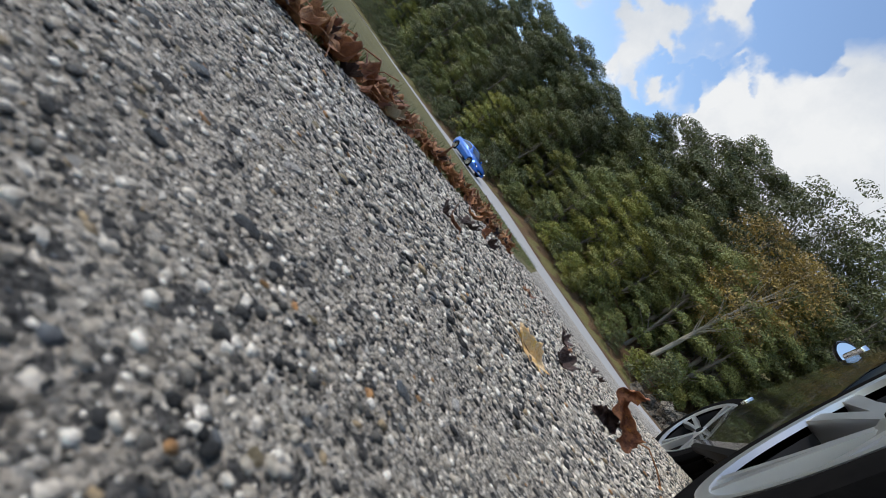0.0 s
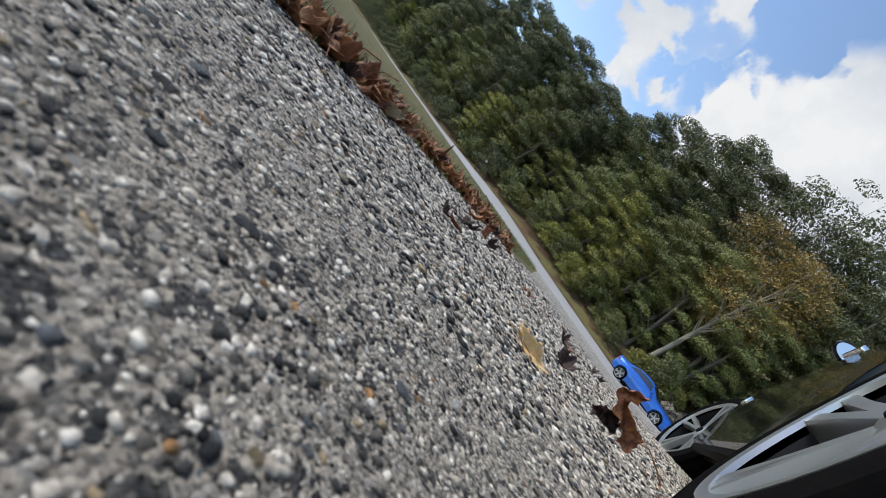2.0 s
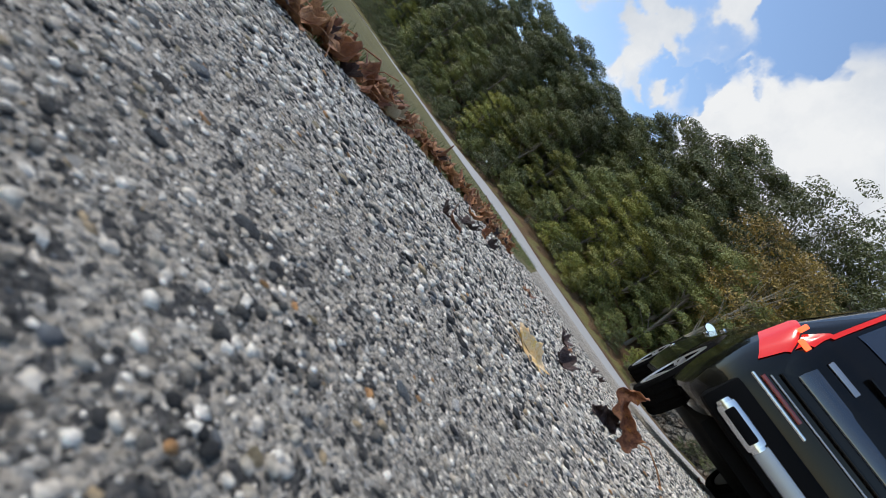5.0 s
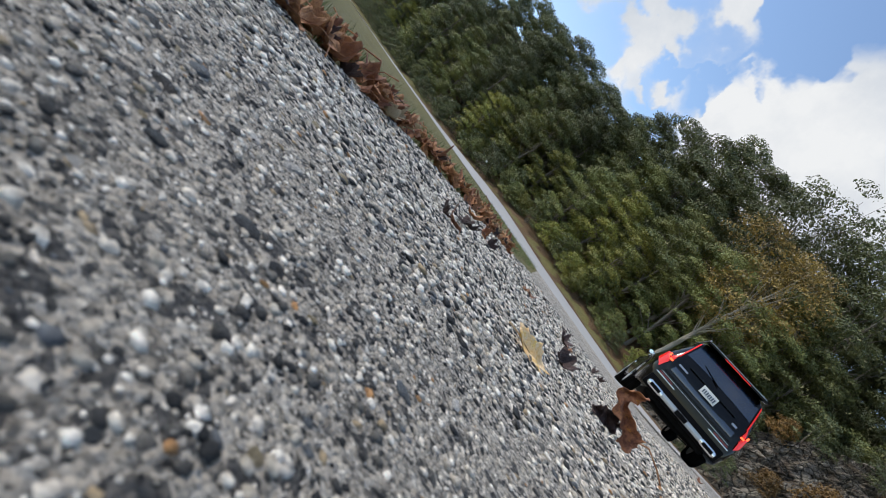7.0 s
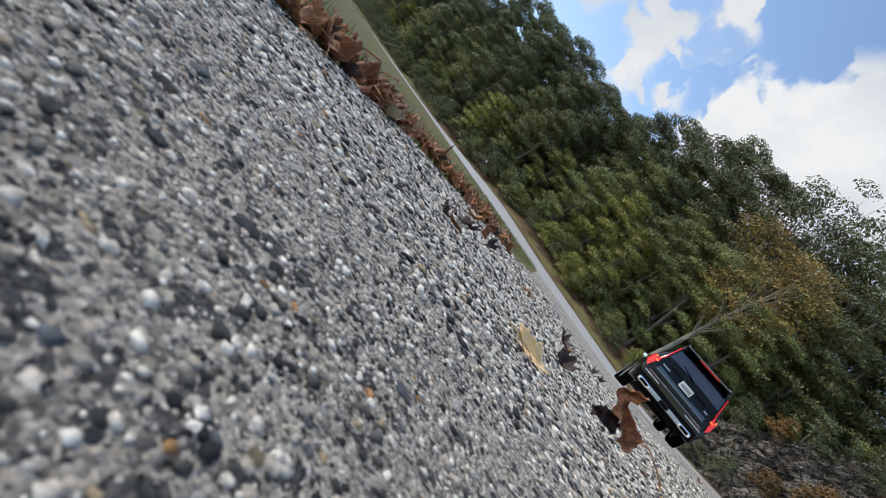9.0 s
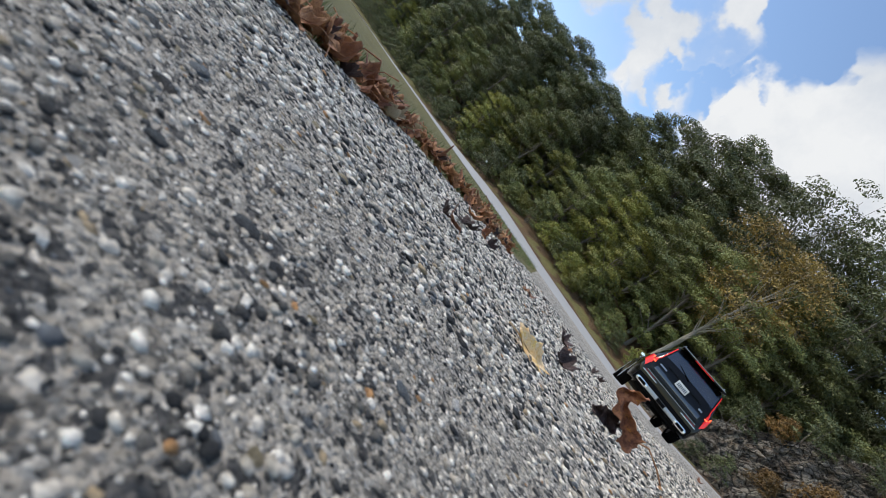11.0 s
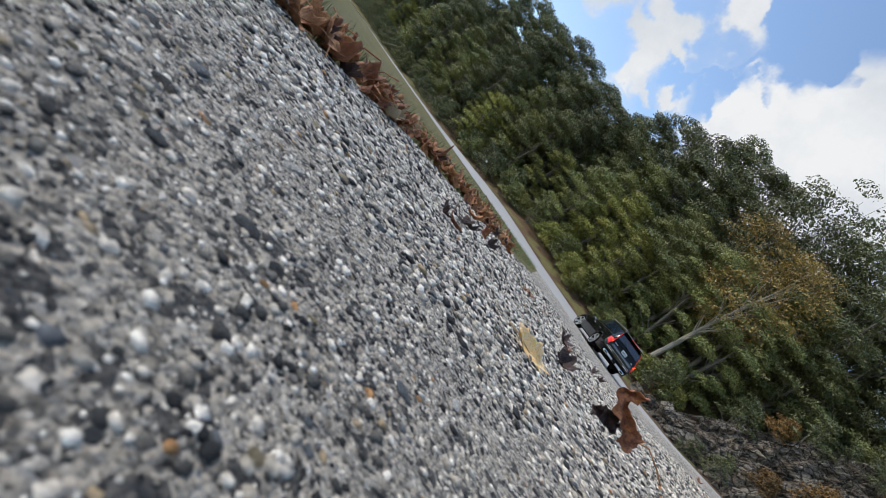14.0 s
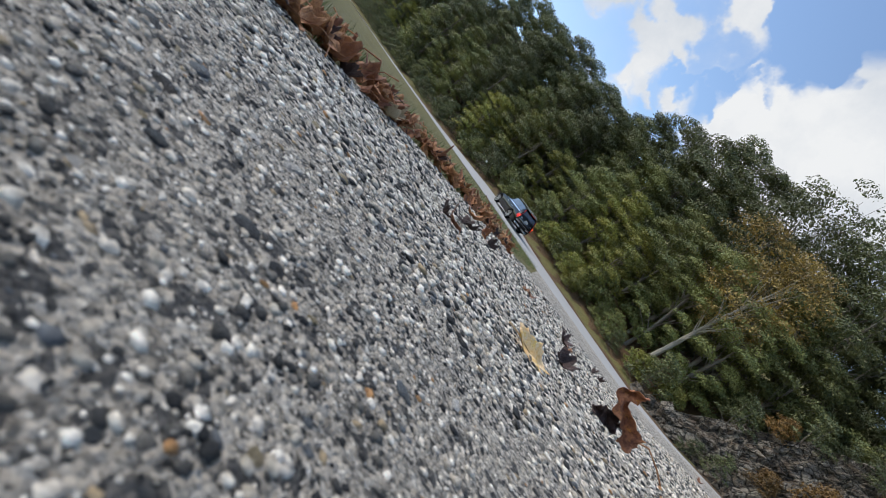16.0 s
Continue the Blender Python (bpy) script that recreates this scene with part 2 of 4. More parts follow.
TAILHOT = glow("bright_brake_bulb", (1.0, 0.10, 0.03), 2.0, (0.5, 0.03, 0.02))
REFLECTOR = Nodes("red_reflector", 0.15, Coat_Weight=1.0).colour((0.20, 0.012, 0.012)).m
LAMP = glow("lit_headlight", (1.0, 0.96, 0.85), 3.5, (0.6, 0.6, 0.6))


# ---- building helpers ----
def mesh_of(name, verts, faces, material, flat=False):
    me = bpy.data.meshes.new(name)
    me.from_pydata([tuple(v) for v in verts], [], faces)
    me.materials.append(material)
    if not flat:
        me.polygons.foreach_set("use_smooth", [True] * len(me.polygons))
    me.update()
    return me


def part(name, bm, material, parent, label="", flat=False):
    """Links a bmesh as one mesh object under a thing or a part."""
    me = bpy.data.meshes.new(name)
    bm.normal_update()
    bm.to_mesh(me)
    bm.free()
    me.materials.append(material)
    if not flat:
        me.polygons.foreach_set("use_smooth", [True] * len(me.polygons))
        me.set_sharp_from_angle(angle=radians(38))
    ob = new(name, me)
    ob.parent = parent
    return tagged(ob, label)


def box(bm, x, y, z, lx, ly, lz, bevel=0.0, turn=None):
    m = Matrix.Translation((x, y, z)) @ (turn or Matrix()) @ Matrix.Diagonal((lx, ly, lz, 1))
    made = bmesh.ops.create_cube(bm, size=1, matrix=m)["verts"]
    if bevel:
        edges = list({e for v in made for e in v.link_edges})
        bmesh.ops.bevel(bm, geom=edges, offset=bevel, segments=2, affect="EDGES", profile=0.6)
    return bm


def tube(bm, a, b, ra, rb=None, sides=8):
    a, b = Vector(a), Vector(b)
    d = b - a
    m = Matrix.Translation((a + b) / 2) @ d.to_track_quat("Z", "Y").to_matrix().to_4x4()
    bmesh.ops.create_cone(bm, cap_ends=True, segments=sides, radius1=ra, radius2=rb if rb is not None else ra, depth=d.length, matrix=m)
    return bm


def lathe(bm, profile, segments, axis_turn=Matrix()):
    """Turns a profile of (radius, height) round the y axis."""
    rings = []
    for i in range(segments):
        a = 2 * math.pi * i / segments
        rings.append([bm.verts.new(axis_turn @ Vector((r * math.cos(a), h, r * math.sin(a)))) for r, h in profile])
    for i in range(segments):
        p, q = rings[i], rings[(i + 1) % segments]
        for j in range(len(profile) - 1):
            bm.faces.new((p[j], p[j + 1], q[j + 1], q[j]))
    return bm


def sheet(name, xs, ys, f, material):
    vs = [f(x, y) for y in ys for x in xs]
    k = len(xs)
    fs = [(j * k + i, j * k + i + 1, (j + 1) * k + i + 1, (j + 1) * k + i) for j in range(len(ys) - 1) for i in range(k - 1)]
    return new(name, mesh_of(name, vs, fs, material))


# ---- the large structure ----
def spread(a, b, steps, power=1.0):
    return [a + (b - a) * (i / steps) ** power for i in range(steps + 1)]


xs = [-900, -500, -300, -200, -150] + [-120 + 4 * i for i in range(26)] + [-16 + 1 * i for i in range(16)] + [-0.6, -0.3, 0, 0.3, 0.6, 1, 1.5, 2] + [3 + 2 * i for i in range(30)] + [70, 100, 150, 250, 400, 900]
ys = [-900, -400, -150, -60, -30, -15, -8, -4, -2, -1, 0, 0.4, 0.8, 1.2, 1.6, 2, 2.5, 3, 4, 5] + [6 + 1.5 * i for i in range(70)] + [115, 130, 160, 220, 400, 900]


def ground_at(x, y):
    s = across(x, y)
    z = terrain(x, y)
    drop = 0.014 if y < 3 else 0.03
    if 0 < s < ROADW:
        drop = 0.06
    elif s <= 0 and -9 < y < 31 and edge_x(y) + 1.0 < x < 23:
        drop = 0.25
    bumps = 0.05 * noise.noise((x * 0.5, y * 0.5, 2.0)) * smooth((s - ROADW) / 2) * 3 + 0.4 * noise.noise((x * 0.08, y * 0.08, 5.0)) * smooth((s - ROADW - 3) / 8)
    return x, y, z - drop + bumps


ground = tagged(sheet("ground", xs, ys, ground_at, GROUND), "olive autumn grass and bare soil beside the asphalt", "ground", kind="structure")
bank = sheet("bank", spread(-90, 60, 150), [0.02, 0.5, 1, 1.5, 2, 2.6, 3.4, 5, 7, 9, 12, 16, 22, 30, 40],
             lambda a, s: (*along(a, ROADW + s), terrain(*along(a, ROADW + s)) + 0.02 + 0.12 * noise.noise((a * 0.6, s * 0.6, 0)) * smooth(s / 2)), LITTER)
tagged(bank, "brown leaf litter and straw on the wooded bank", "bank", kind="structure")
road = sheet("road", spread(-95, 62, 160), spread(0, ROADW, 8),
             lambda a, s: (*along(a, s), terrain(*along(a, s)) + 0.015 + 0.015 * math.sin(math.pi * s / ROADW)), ROAD)
tagged(road, "pale worn asphalt country road with a banked surface", "road", kind="structure")

rows_y = spread(-9, 0, 24) + spread(0.02, 2.5, 125) + spread(2.55, 6, 70) + spread(6.2, 31, 90)
fr = [0, 0.0005] + [0.002 + 0.998 * (i / 120) ** 2.2 for i in range(121)]
pv, pf = [], []
for y in rows_y:
    left = edge_x(y)
    for k in fr:
        x = left + (24.0 - left) * k
        reach = 0.3
        if across(x, y) > reach:
            back = across(x, y) - reach
            px, py = x - RN.x * back, y - RN.y * back
        else:
            px, py = x, y
        pv.append((px, py, terrain(px, py) + 0.0025 * noise.noise((px * 9, py * 9, 1)) * smooth((py - 0.3) / 0.6) * (1 if k else 0) + 0.02 * smooth((across(px, py) + 2) / 2)))
w = len(fr)
pf = [(j * w + i, j * w + i + 1, (j + 1) * w + i + 1, (j + 1) * w + i) for j in range(len(rows_y) - 1) for i in range(w - 1)]
# the broken edge of the asphalt has a thickness
base = len(pv)
for j, y in enumerate(rows_y):
    x0, y0, z0 = pv[j * w]
    pv.append((x0 - 0.012, y0, z0 - 0.03))
pf += [(j * w, (j + 1) * w, base + j + 1, base + j) for j in range(len(rows_y) - 1)]
pavement = tagged(new("pavement", mesh_of("pavement", pv, pf, ASPHALT)), "weathered grey asphalt with exposed rounded aggregate", "pavement", kind="structure")


# ---- sky: a dome of broken cloud ----
def cloud_material():
    n = Nodes("broken_cloud")
    t = n.t
    d = n.coord()
    vec = t.nodes.new("ShaderNodeVectorMath")
    vec.operation = "NORMALIZE"
    t.links.new(d, vec.inputs[0])
    d = vec.outputs[0]
    wisp = t.nodes.new("ShaderNodeVectorMath")
    wisp.operation = "MULTIPLY_ADD"
    t.links.new(n.noise(7, 5, 0.5, d, out="Color"), wisp.inputs[0])
    wisp.inputs[1].default_value, wisp.inputs[2].default_value = (0.05, 0.05, 0.05), (-0.025, -0.025, -0.025)
    shift = t.nodes.new("ShaderNodeVectorMath")
    shift.operation = "ADD"
    t.links.new(d, shift.inputs[0])
    t.links.new(wisp.outputs[0], shift.inputs[1])
    near = shift.outputs[0]
    total = n.math("MULTIPLY_ADD", n.noise(4.5, 8, 0.6, d, dist=0.2), 0.9, -0.35)
    total = n.math("ADD", total, n.math("MULTIPLY_ADD", n.noise(11, 6, 0.5, d), 0.5, -0.25))
    # azimuth, elevation, half width in degrees and weight of the cloud banks and of the clear gaps
    # the last gap, out of view, is added to let the sun lamp through
    banks = ((12.1, 28.9, 7.5, 0.9), (16.5, 33.0, 6.5, 0.85), (5.4, 25.0, 4.2, 0.75), (14.3, 25.0, 7, 0.8), (22, 29, 10, 0.8), (8.5, 22.5, 5, 0.7), (-6.6, 17.5, 3.6, 0.8), (-5.4, 22.8, 4.2, 0.85), (-4.2, 27.6, 4.2, 0.8), (-1.8, 32.4, 4.6, 0.75),
             (-11.5, 17.0, 3.0, 0.35), (-10.5, 21.5, 3.5, 0.4), (-7, 27, 4, 0.4), (-6, 33, 5, 0.4), (-1.3, 20.2, 2.6, -0.8), (0.2, 24.4, 2.4, -0.9), (2.6, 28.4, 3.0, -1.0), (4.9, 33.0, 3.2, -1.0), (6.5, 37.4, 4.5, -1.1), (3.0, 35.6, 3.0, -0.6), (-75, 48, 16, -0.5))
    for az, el, wide, weight in banks:
        a, e = radians(az), radians(el)
        dot = t.nodes.new("ShaderNodeVectorMath")
        dot.operation = "DOT_PRODUCT"
        t.links.new(near, dot.inputs[0])
        dot.inputs[1].default_value = (math.sin(a) * math.cos(e), math.cos(a) * math.cos(e), math.sin(e))
        rng = t.nodes.new("ShaderNodeMapRange")
        rng.interpolation_type = "SMOOTHSTEP"
        t.links.new(dot.outputs["Value"], rng.inputs["Value"])
        rng.inputs["From Min"].default_value, rng.inputs["From Max"].default_value = math.cos(radians(wide * 1.5)), math.cos(radians(wide * 0.2))
        total = n.math("MULTIPLY_ADD", rng.outputs["Result"], weight, total)
    total = n.math("MULTIPLY_ADD", total, 0.72, 0.07)
    cover = n.ramp(total, ((0.0, 0.0), (0.25, 0.16), (0.5, 0.55), (0.75, 0.9), (1.0, 1.0)))
    shade = n.mix(n.ramp(n.noise(5, 6, 0.6, d), ((0.35, 0.0), (0.65, 1.0))), (0.66, 0.71, 0.78), (0.90, 0.915, 0.93))
    em, tr, mx = t.nodes.new("ShaderNodeEmission"), t.nodes.new("ShaderNodeBsdfTransparent"), t.nodes.new("ShaderNodeMixShader")
    t.links.new(shade, em.inputs[0])
    em.inputs[1].default_value = CLOUD_GLOW
    t.links.new(cover, mx.inputs[0])
    t.links.new(tr.outputs[0], mx.inputs[1])
    t.links.new(em.outputs[0], mx.inputs[2])
    t.links.new(mx.outputs[0], t.nodes["Material Output"].inputs[0])
    n.m.cycles.emission_sampling = "NONE"
    return n.m


bm = bmesh.new()
bmesh.ops.create_uvsphere(bm, u_segments=64, v_segments=32, radius=2500)
bmesh.ops.delete(bm, geom=[v for v in bm.verts if v.co.z < -200], context="VERTS")
me = bpy.data.meshes.new("cloud_layer")
bm.to_mesh(me)
bm.free()
me.polygons.foreach_set("use_smooth", [True] * len(me.polygons))
me.materials.append(cloud_material())
clouds = tagged(new("backdrop", me), "white broken clouds drifting over a blue sky", "clouds", kind="structure")


# ---- trees, shrubs, rock ----
def leaves_mesh(name, blobs, per, size, material, rng):
    """Clumps of small bent leaves. blobs: rows of centre x, y, z and radius."""
    vs, fs = [], []
    for bx, by, bz, br in blobs:
        k = max(12, int(per * br * br))
        d = rng.normal(size=(k, 3))
        d /= np.linalg.norm(d, axis=1)[:, None]
        d[:, 2] = np.abs(d[:, 2]) * 0.9 - 0.25 * rng.random(k)
        r = br * (0.45 + 0.6 * rng.random(k) ** 0.6)
        c = np.array((bx, by, bz)) + d * r[:, None] * np.array((1.0, 1.0, 0.72))
        nrm = d * 0.9 + rng.normal(size=(k, 3)) * 0.42 + np.array((0, 0, 0.3))
        nrm /= np.linalg.norm(nrm, axis=1)[:, None]
        u = np.cross(nrm, rng.normal(size=(k, 3)))
        u /= np.linalg.norm(u, axis=1)[:, None]
        v = np.cross(nrm, u)
        s = size * (0.6 + 0.8 * rng.random(k))[:, None]
        fold = nrm * s * 0.18
        quad = np.stack((c - u * s, c - v * s * 0.5 + fold, c + u * s, c + v * s * 0.5 + fold), 1)
        b0 = len(vs)
        vs.extend(quad.reshape(-1, 3).tolist())
        fs.extend([(b0 + 4 * i, b0 + 4 * i + 1, b0 + 4 * i + 2, b0 + 4 * i + 3) for i in range(k)])
    return mesh_of(name, vs, fs, material, True)


def tree(seed, height, wide, material, label, per=250, size=0.112, bare=0.0, lean=(0, 0), low=0.12, fill=1.0, bark=BARK):
    """A broadleaf tree: tapered trunk, limbs, and a crown of leaf clumps with gaps."""
    rng = np.random.default_rng(seed)
    ob = tagged(new("tree"), label, "tree", "trees of the roadside wood")
    bm = bmesh.new()
    top = Vector((lean[0], lean[1], height * 0.86))
    bend = [Vector((0, 0, -0.8)), top * 0.3 + Vector(rng.normal(0, 0.12, 3)), top * 0.62 + Vector(rng.normal(0, 0.2, 3)), top]
    rad = [height * 0.017, height * 0.013, height * 0.008, 0.03]
    for i in range(3):
        tube(bm, bend[i], bend[i + 1], rad[i], rad[i + 1], 8)
    blobs = []
    count = int((26 + height * 1.9) * fill)
    for i in range(count):
        f = low + (1 - low) * ((i + rng.random()) / count)
        spine = bend[1] * (1 - f) + top * f if f > 0.3 else top * f
        shape = math.sin(math.pi * min(1, max(0.0, (f - low) / (1.02 - low))) ** 0.8) ** 0.55
        r = wide * shape * (0.45 + 0.65 * rng.random())
        a = i * 2.399 + rng.normal(0, 0.3)
        p = Vector((spine.x + r * math.cos(a), spine.y + r * math.sin(a), height * f * 1.02 + rng.normal(0, 0.3)))
        blobs.append((p.x, p.y, p.z, (0.65 + 0.75 * rng.random()) * (0.6 + height / 26)))
        if i % 3 == 0:
            tube(bm, top * (max(0.08, f * 0.72) if bark is BARK else max(0.3, f * 0.8)), p, height * 0.0045 * (1.2 - f) + 0.012, 0.01, 5)
    part("trunk", bm, bark, ob, "grey-brown trunk and limbs")
    keep = [b for b in blobs if rng.random() > bare]
    crown = new("crown", leaves_mesh("crown", keep, per, size, material, rng))
    crown.parent = ob
    return ob


def shrub(seed, height, wide, material, label, per=330, size=0.078):
    rng = np.random.default_rng(seed)
    ob = tagged(new("shrub"), label, "shrub", "shrubs along the road")
    bm = bmesh.new()
    blobs = []
    for i in range(22):
        a, f = i * 2.4, (i + 0.5) / 22
        r = wide * (1 - 0.65 * f) * (0.3 + 0.8 * rng.random())
        p = Vector((r * math.cos(a), r * math.sin(a), height * f * 0.95 + 0.15))
        blobs.append((*p, 0.42 + 0.4 * rng.random()))
        if i % 2 == 0:
            tube(bm, (p.x * 0.15, p.y * 0.15, -0.3), p, 0.025, 0.008, 5)
    part("stem", bm, BARK, ob)
    crown = new("crown", leaves_mesh("crown", blobs, per, size, material, rng))
    crown.parent = ob
    return ob


def stand(ob, a, s, turn, scale=1.0, sink=0.0):
    x, y = along(a, s)
    ob.scale = (scale, scale, scale)
    return Matrix.Translation((x, y, terrain(x, y) - sink)) @ pose(0, 0, 0, 0, 0, turn)


rng = random.Random(4)
KINDS = [tree(1, 15, 3.6, DARKGREEN, "tall dark green broadleaf tree on the bank"), tree(2, 13, 3.4, MIDGREEN, "green broadleaf tree with dense clumped crown"),
         tree(3, 16.5, 4.0, DARKGREEN, "tall dark green tree with ragged crown", bare=0.12), tree(4, 11, 3.2, MIDGREEN, "mid-sized green tree at the wood's edge", low=0.06),
         tree(5, 9, 3.0, LIME, "yellow-green young tree at the wood's edge", low=0.05), tree(6, 15, 3.4, RUST, "half-bare tree with rust-yellow autumn leaves", per=52, size=0.12, bare=0.2, lean=(1.0, -0.4), low=0.46, fill=1.2, bark=PALEBARK),
         tree(7, 17, 4.0, DARKGREEN, "thin green tree with sky showing through", per=120, bare=0.3, low=0.3)]
BUSH_SCALE = {}
BUSHES = [shrub(21, 3.0, 1.7, DARKGREEN, "dark green leafy shrub at the road"), shrub(22, 2.4, 1.6, MIDGREEN, "green leafy shrub at the road"), shrub(23, 2.2, 1.5, LIME, "yellow-green leafy shrub at the road"),
          shrub(24, 2.0, 1.3, BRUSH, "small shrub with rusty autumn leaves")]
spots = []
# the wood's edge, the rows behind it, and the ridge
for a in range(-84, 32, 4):
    spots.append((a + rng.uniform(-1.3, 1.3), ROADW + rng.uniform(4.5, 6.5), rng.choice((3, 4, 4, 1, 3, 0)), rng.uniform(0.75, 1.0)))
for a in range(-88, 32, 4):
    spots.append((a + rng.uniform(-1.5, 1.5), ROADW + rng.uniform(8.5, 12), rng.choice((0, 1, 2, 0, 1)), rng.uniform(0.8, 1.0)))
for a in range(-92, 32, 5):
    spots.append((a + rng.uniform(-1.8, 1.8), ROADW + rng.uniform(14, 18), rng.choice((0, 2, 2, 6)), rng.uniform(0.78, 0.95)))
for a in range(-96, 32, 6):
    spots.append((a + rng.uniform(-2, 2), ROADW + rng.uniform(21, 27), rng.choice((0, 2, 6)), rng.uniform(0.74, 0.9)))
for a in (3, 7, 11, 16, 21):
    spots.append((a + rng.uniform(-1, 1), ROADW + rng.uniform(13, 17), 6, rng.uniform(1.12, 1.28)))
for a, kind, scale in ((-62, 2, 1.32), (-56, 0, 1.36), (-50, 2, 1.22), (-45, 2, 1.15), (-40, 0, 1.18), (-35, 2, 1.1), (-30, 2, 1.02), (-26, 2, 0.96), (-22, 0, 1.0), (-18.5, 1, 1.08), (-15, 2, 0.95), (-11.5, 2, 1.04), (-8, 0, 1.18), (-4.5, 2, 1.14), (-1, 0, 1.2)):
    spots.append((a + rng.uniform(-0.8, 0.8), ROADW + rng.uniform(12, 14.5), kind, scale))
for a in range(5, 32, 9):
    spots.append((a + rng.uniform(-1.5, 1.5), ROADW + rng.uniform(10, 14), rng.choice((6, 2, 6, 6)), rng.uniform(1.05, 1.2)))
spots.append((-24.0, ROADW + 3.6, 4, 0.8))
used = set()
for a, s, kind, scale in spots:
    if a > 6 and s < ROADW + 8 and kind in (3, 4):
        kind = 3
    if 11.5 < a < 36 and s < ROADW + 8:
        s += 3.5
    ob = KINDS[kind]
    turn = rng.uniform(0, 360)
    if kind not in used:
        used.add(kind)
        m = stand(ob, a, s, turn, scale, 0.2)
        ob.matrix_basis = m @ Matrix.Diagonal((scale, scale, scale, 1))
    else:
        m = stand(ob, a, s, turn, scale, 0.2)
        c = copy_thing(ob, m)
# the leaning autumn trees
for a, s, scale, turn in ((9.2, ROADW + 4.0, 1.02, 20), (10.5, ROADW + 7.5, 0.9, 155), (5.2, ROADW + 8.0, 0.9, 255)):
    m = stand(KINDS[5], a, s, turn, scale, 0.2)
    if 5 in used:
        copy_thing(KINDS[5], m)
    else:
        used.add(5)
        KINDS[5].matrix_basis = m @ Matrix.Diagonal((scale, scale, scale, 1))
used = set()
for i in range(66):
    a = -82 + i * 1.66 + rng.uniform(-0.6, 0.6)
    s = ROADW + rng.uniform(2.2, 3.6) + (4.5 if a > 12.5 else 0.7 if a > -14 else 0)
    if a > 13:
        continue
    kind = rng.choice((0, 1, 1, 2, 2)) if a > -12 else rng.choice((0, 0, 0, 1))
    ob = BUSHES[kind]
    scale = rng.uniform(0.6, 1.05) * (0.85 if 5 < a < 10 else 1.0)
    m = stand(ob, a, s, rng.uniform(0, 360), scale, 0.1)
    if kind not in used:
        used.add(kind)
        ob.matrix_basis = m @ Matrix.Diagonal((scale, scale, scale, 1))
        BUSH_SCALE[kind] = (scale, scale, scale)
    else:
        copy_thing(ob, m)


def rock_top(a):
    return 0.5 + 0.9 * max(0.0, a - 12) + 0.8 * noise.noise((a * 0.4, 3, 0))


def rock_place(a, z):
    """A place on the rock face, a metres along the road and z metres up."""
    return (*along(a, ROADW + 1.5 + z * 0.55), terrain(*along(a, ROADW + 1)) - 0.1 + z)


# shrubs on the rock
for i, (a, z, scale, kind) in enumerate(((19.0, 1.6, 0.75, 3), (21.0, 2.6, 1.0, 3), (22.5, 5.0, 0.9, 3), (17.5, 0.3, 0.55, 0), (16.0, 0.0, 0.45, 0), (20.5, 6.5, 0.8, 0), (18.0, 5.6, 0.8, 0), (15.5, 3.6, 0.7, 0), (23.5, 8.0, 1.0, 3), (17.0, 4.9, 0.7, 3))):
    m = pose(*rock_place(a, z), 0, 0, 70 * i)
    BUSHES[kind].scale = (scale, scale, scale)
    if i == 0:
        BUSHES[3].matrix_basis = m @ Matrix.Diagonal((scale, scale, scale, 1))
    else:
        copy_thing(BUSHES[kind], m)
for kind, ob in enumerate(BUSHES):
    if kind != 3:
        ob.scale = BUSH_SCALE[kind]


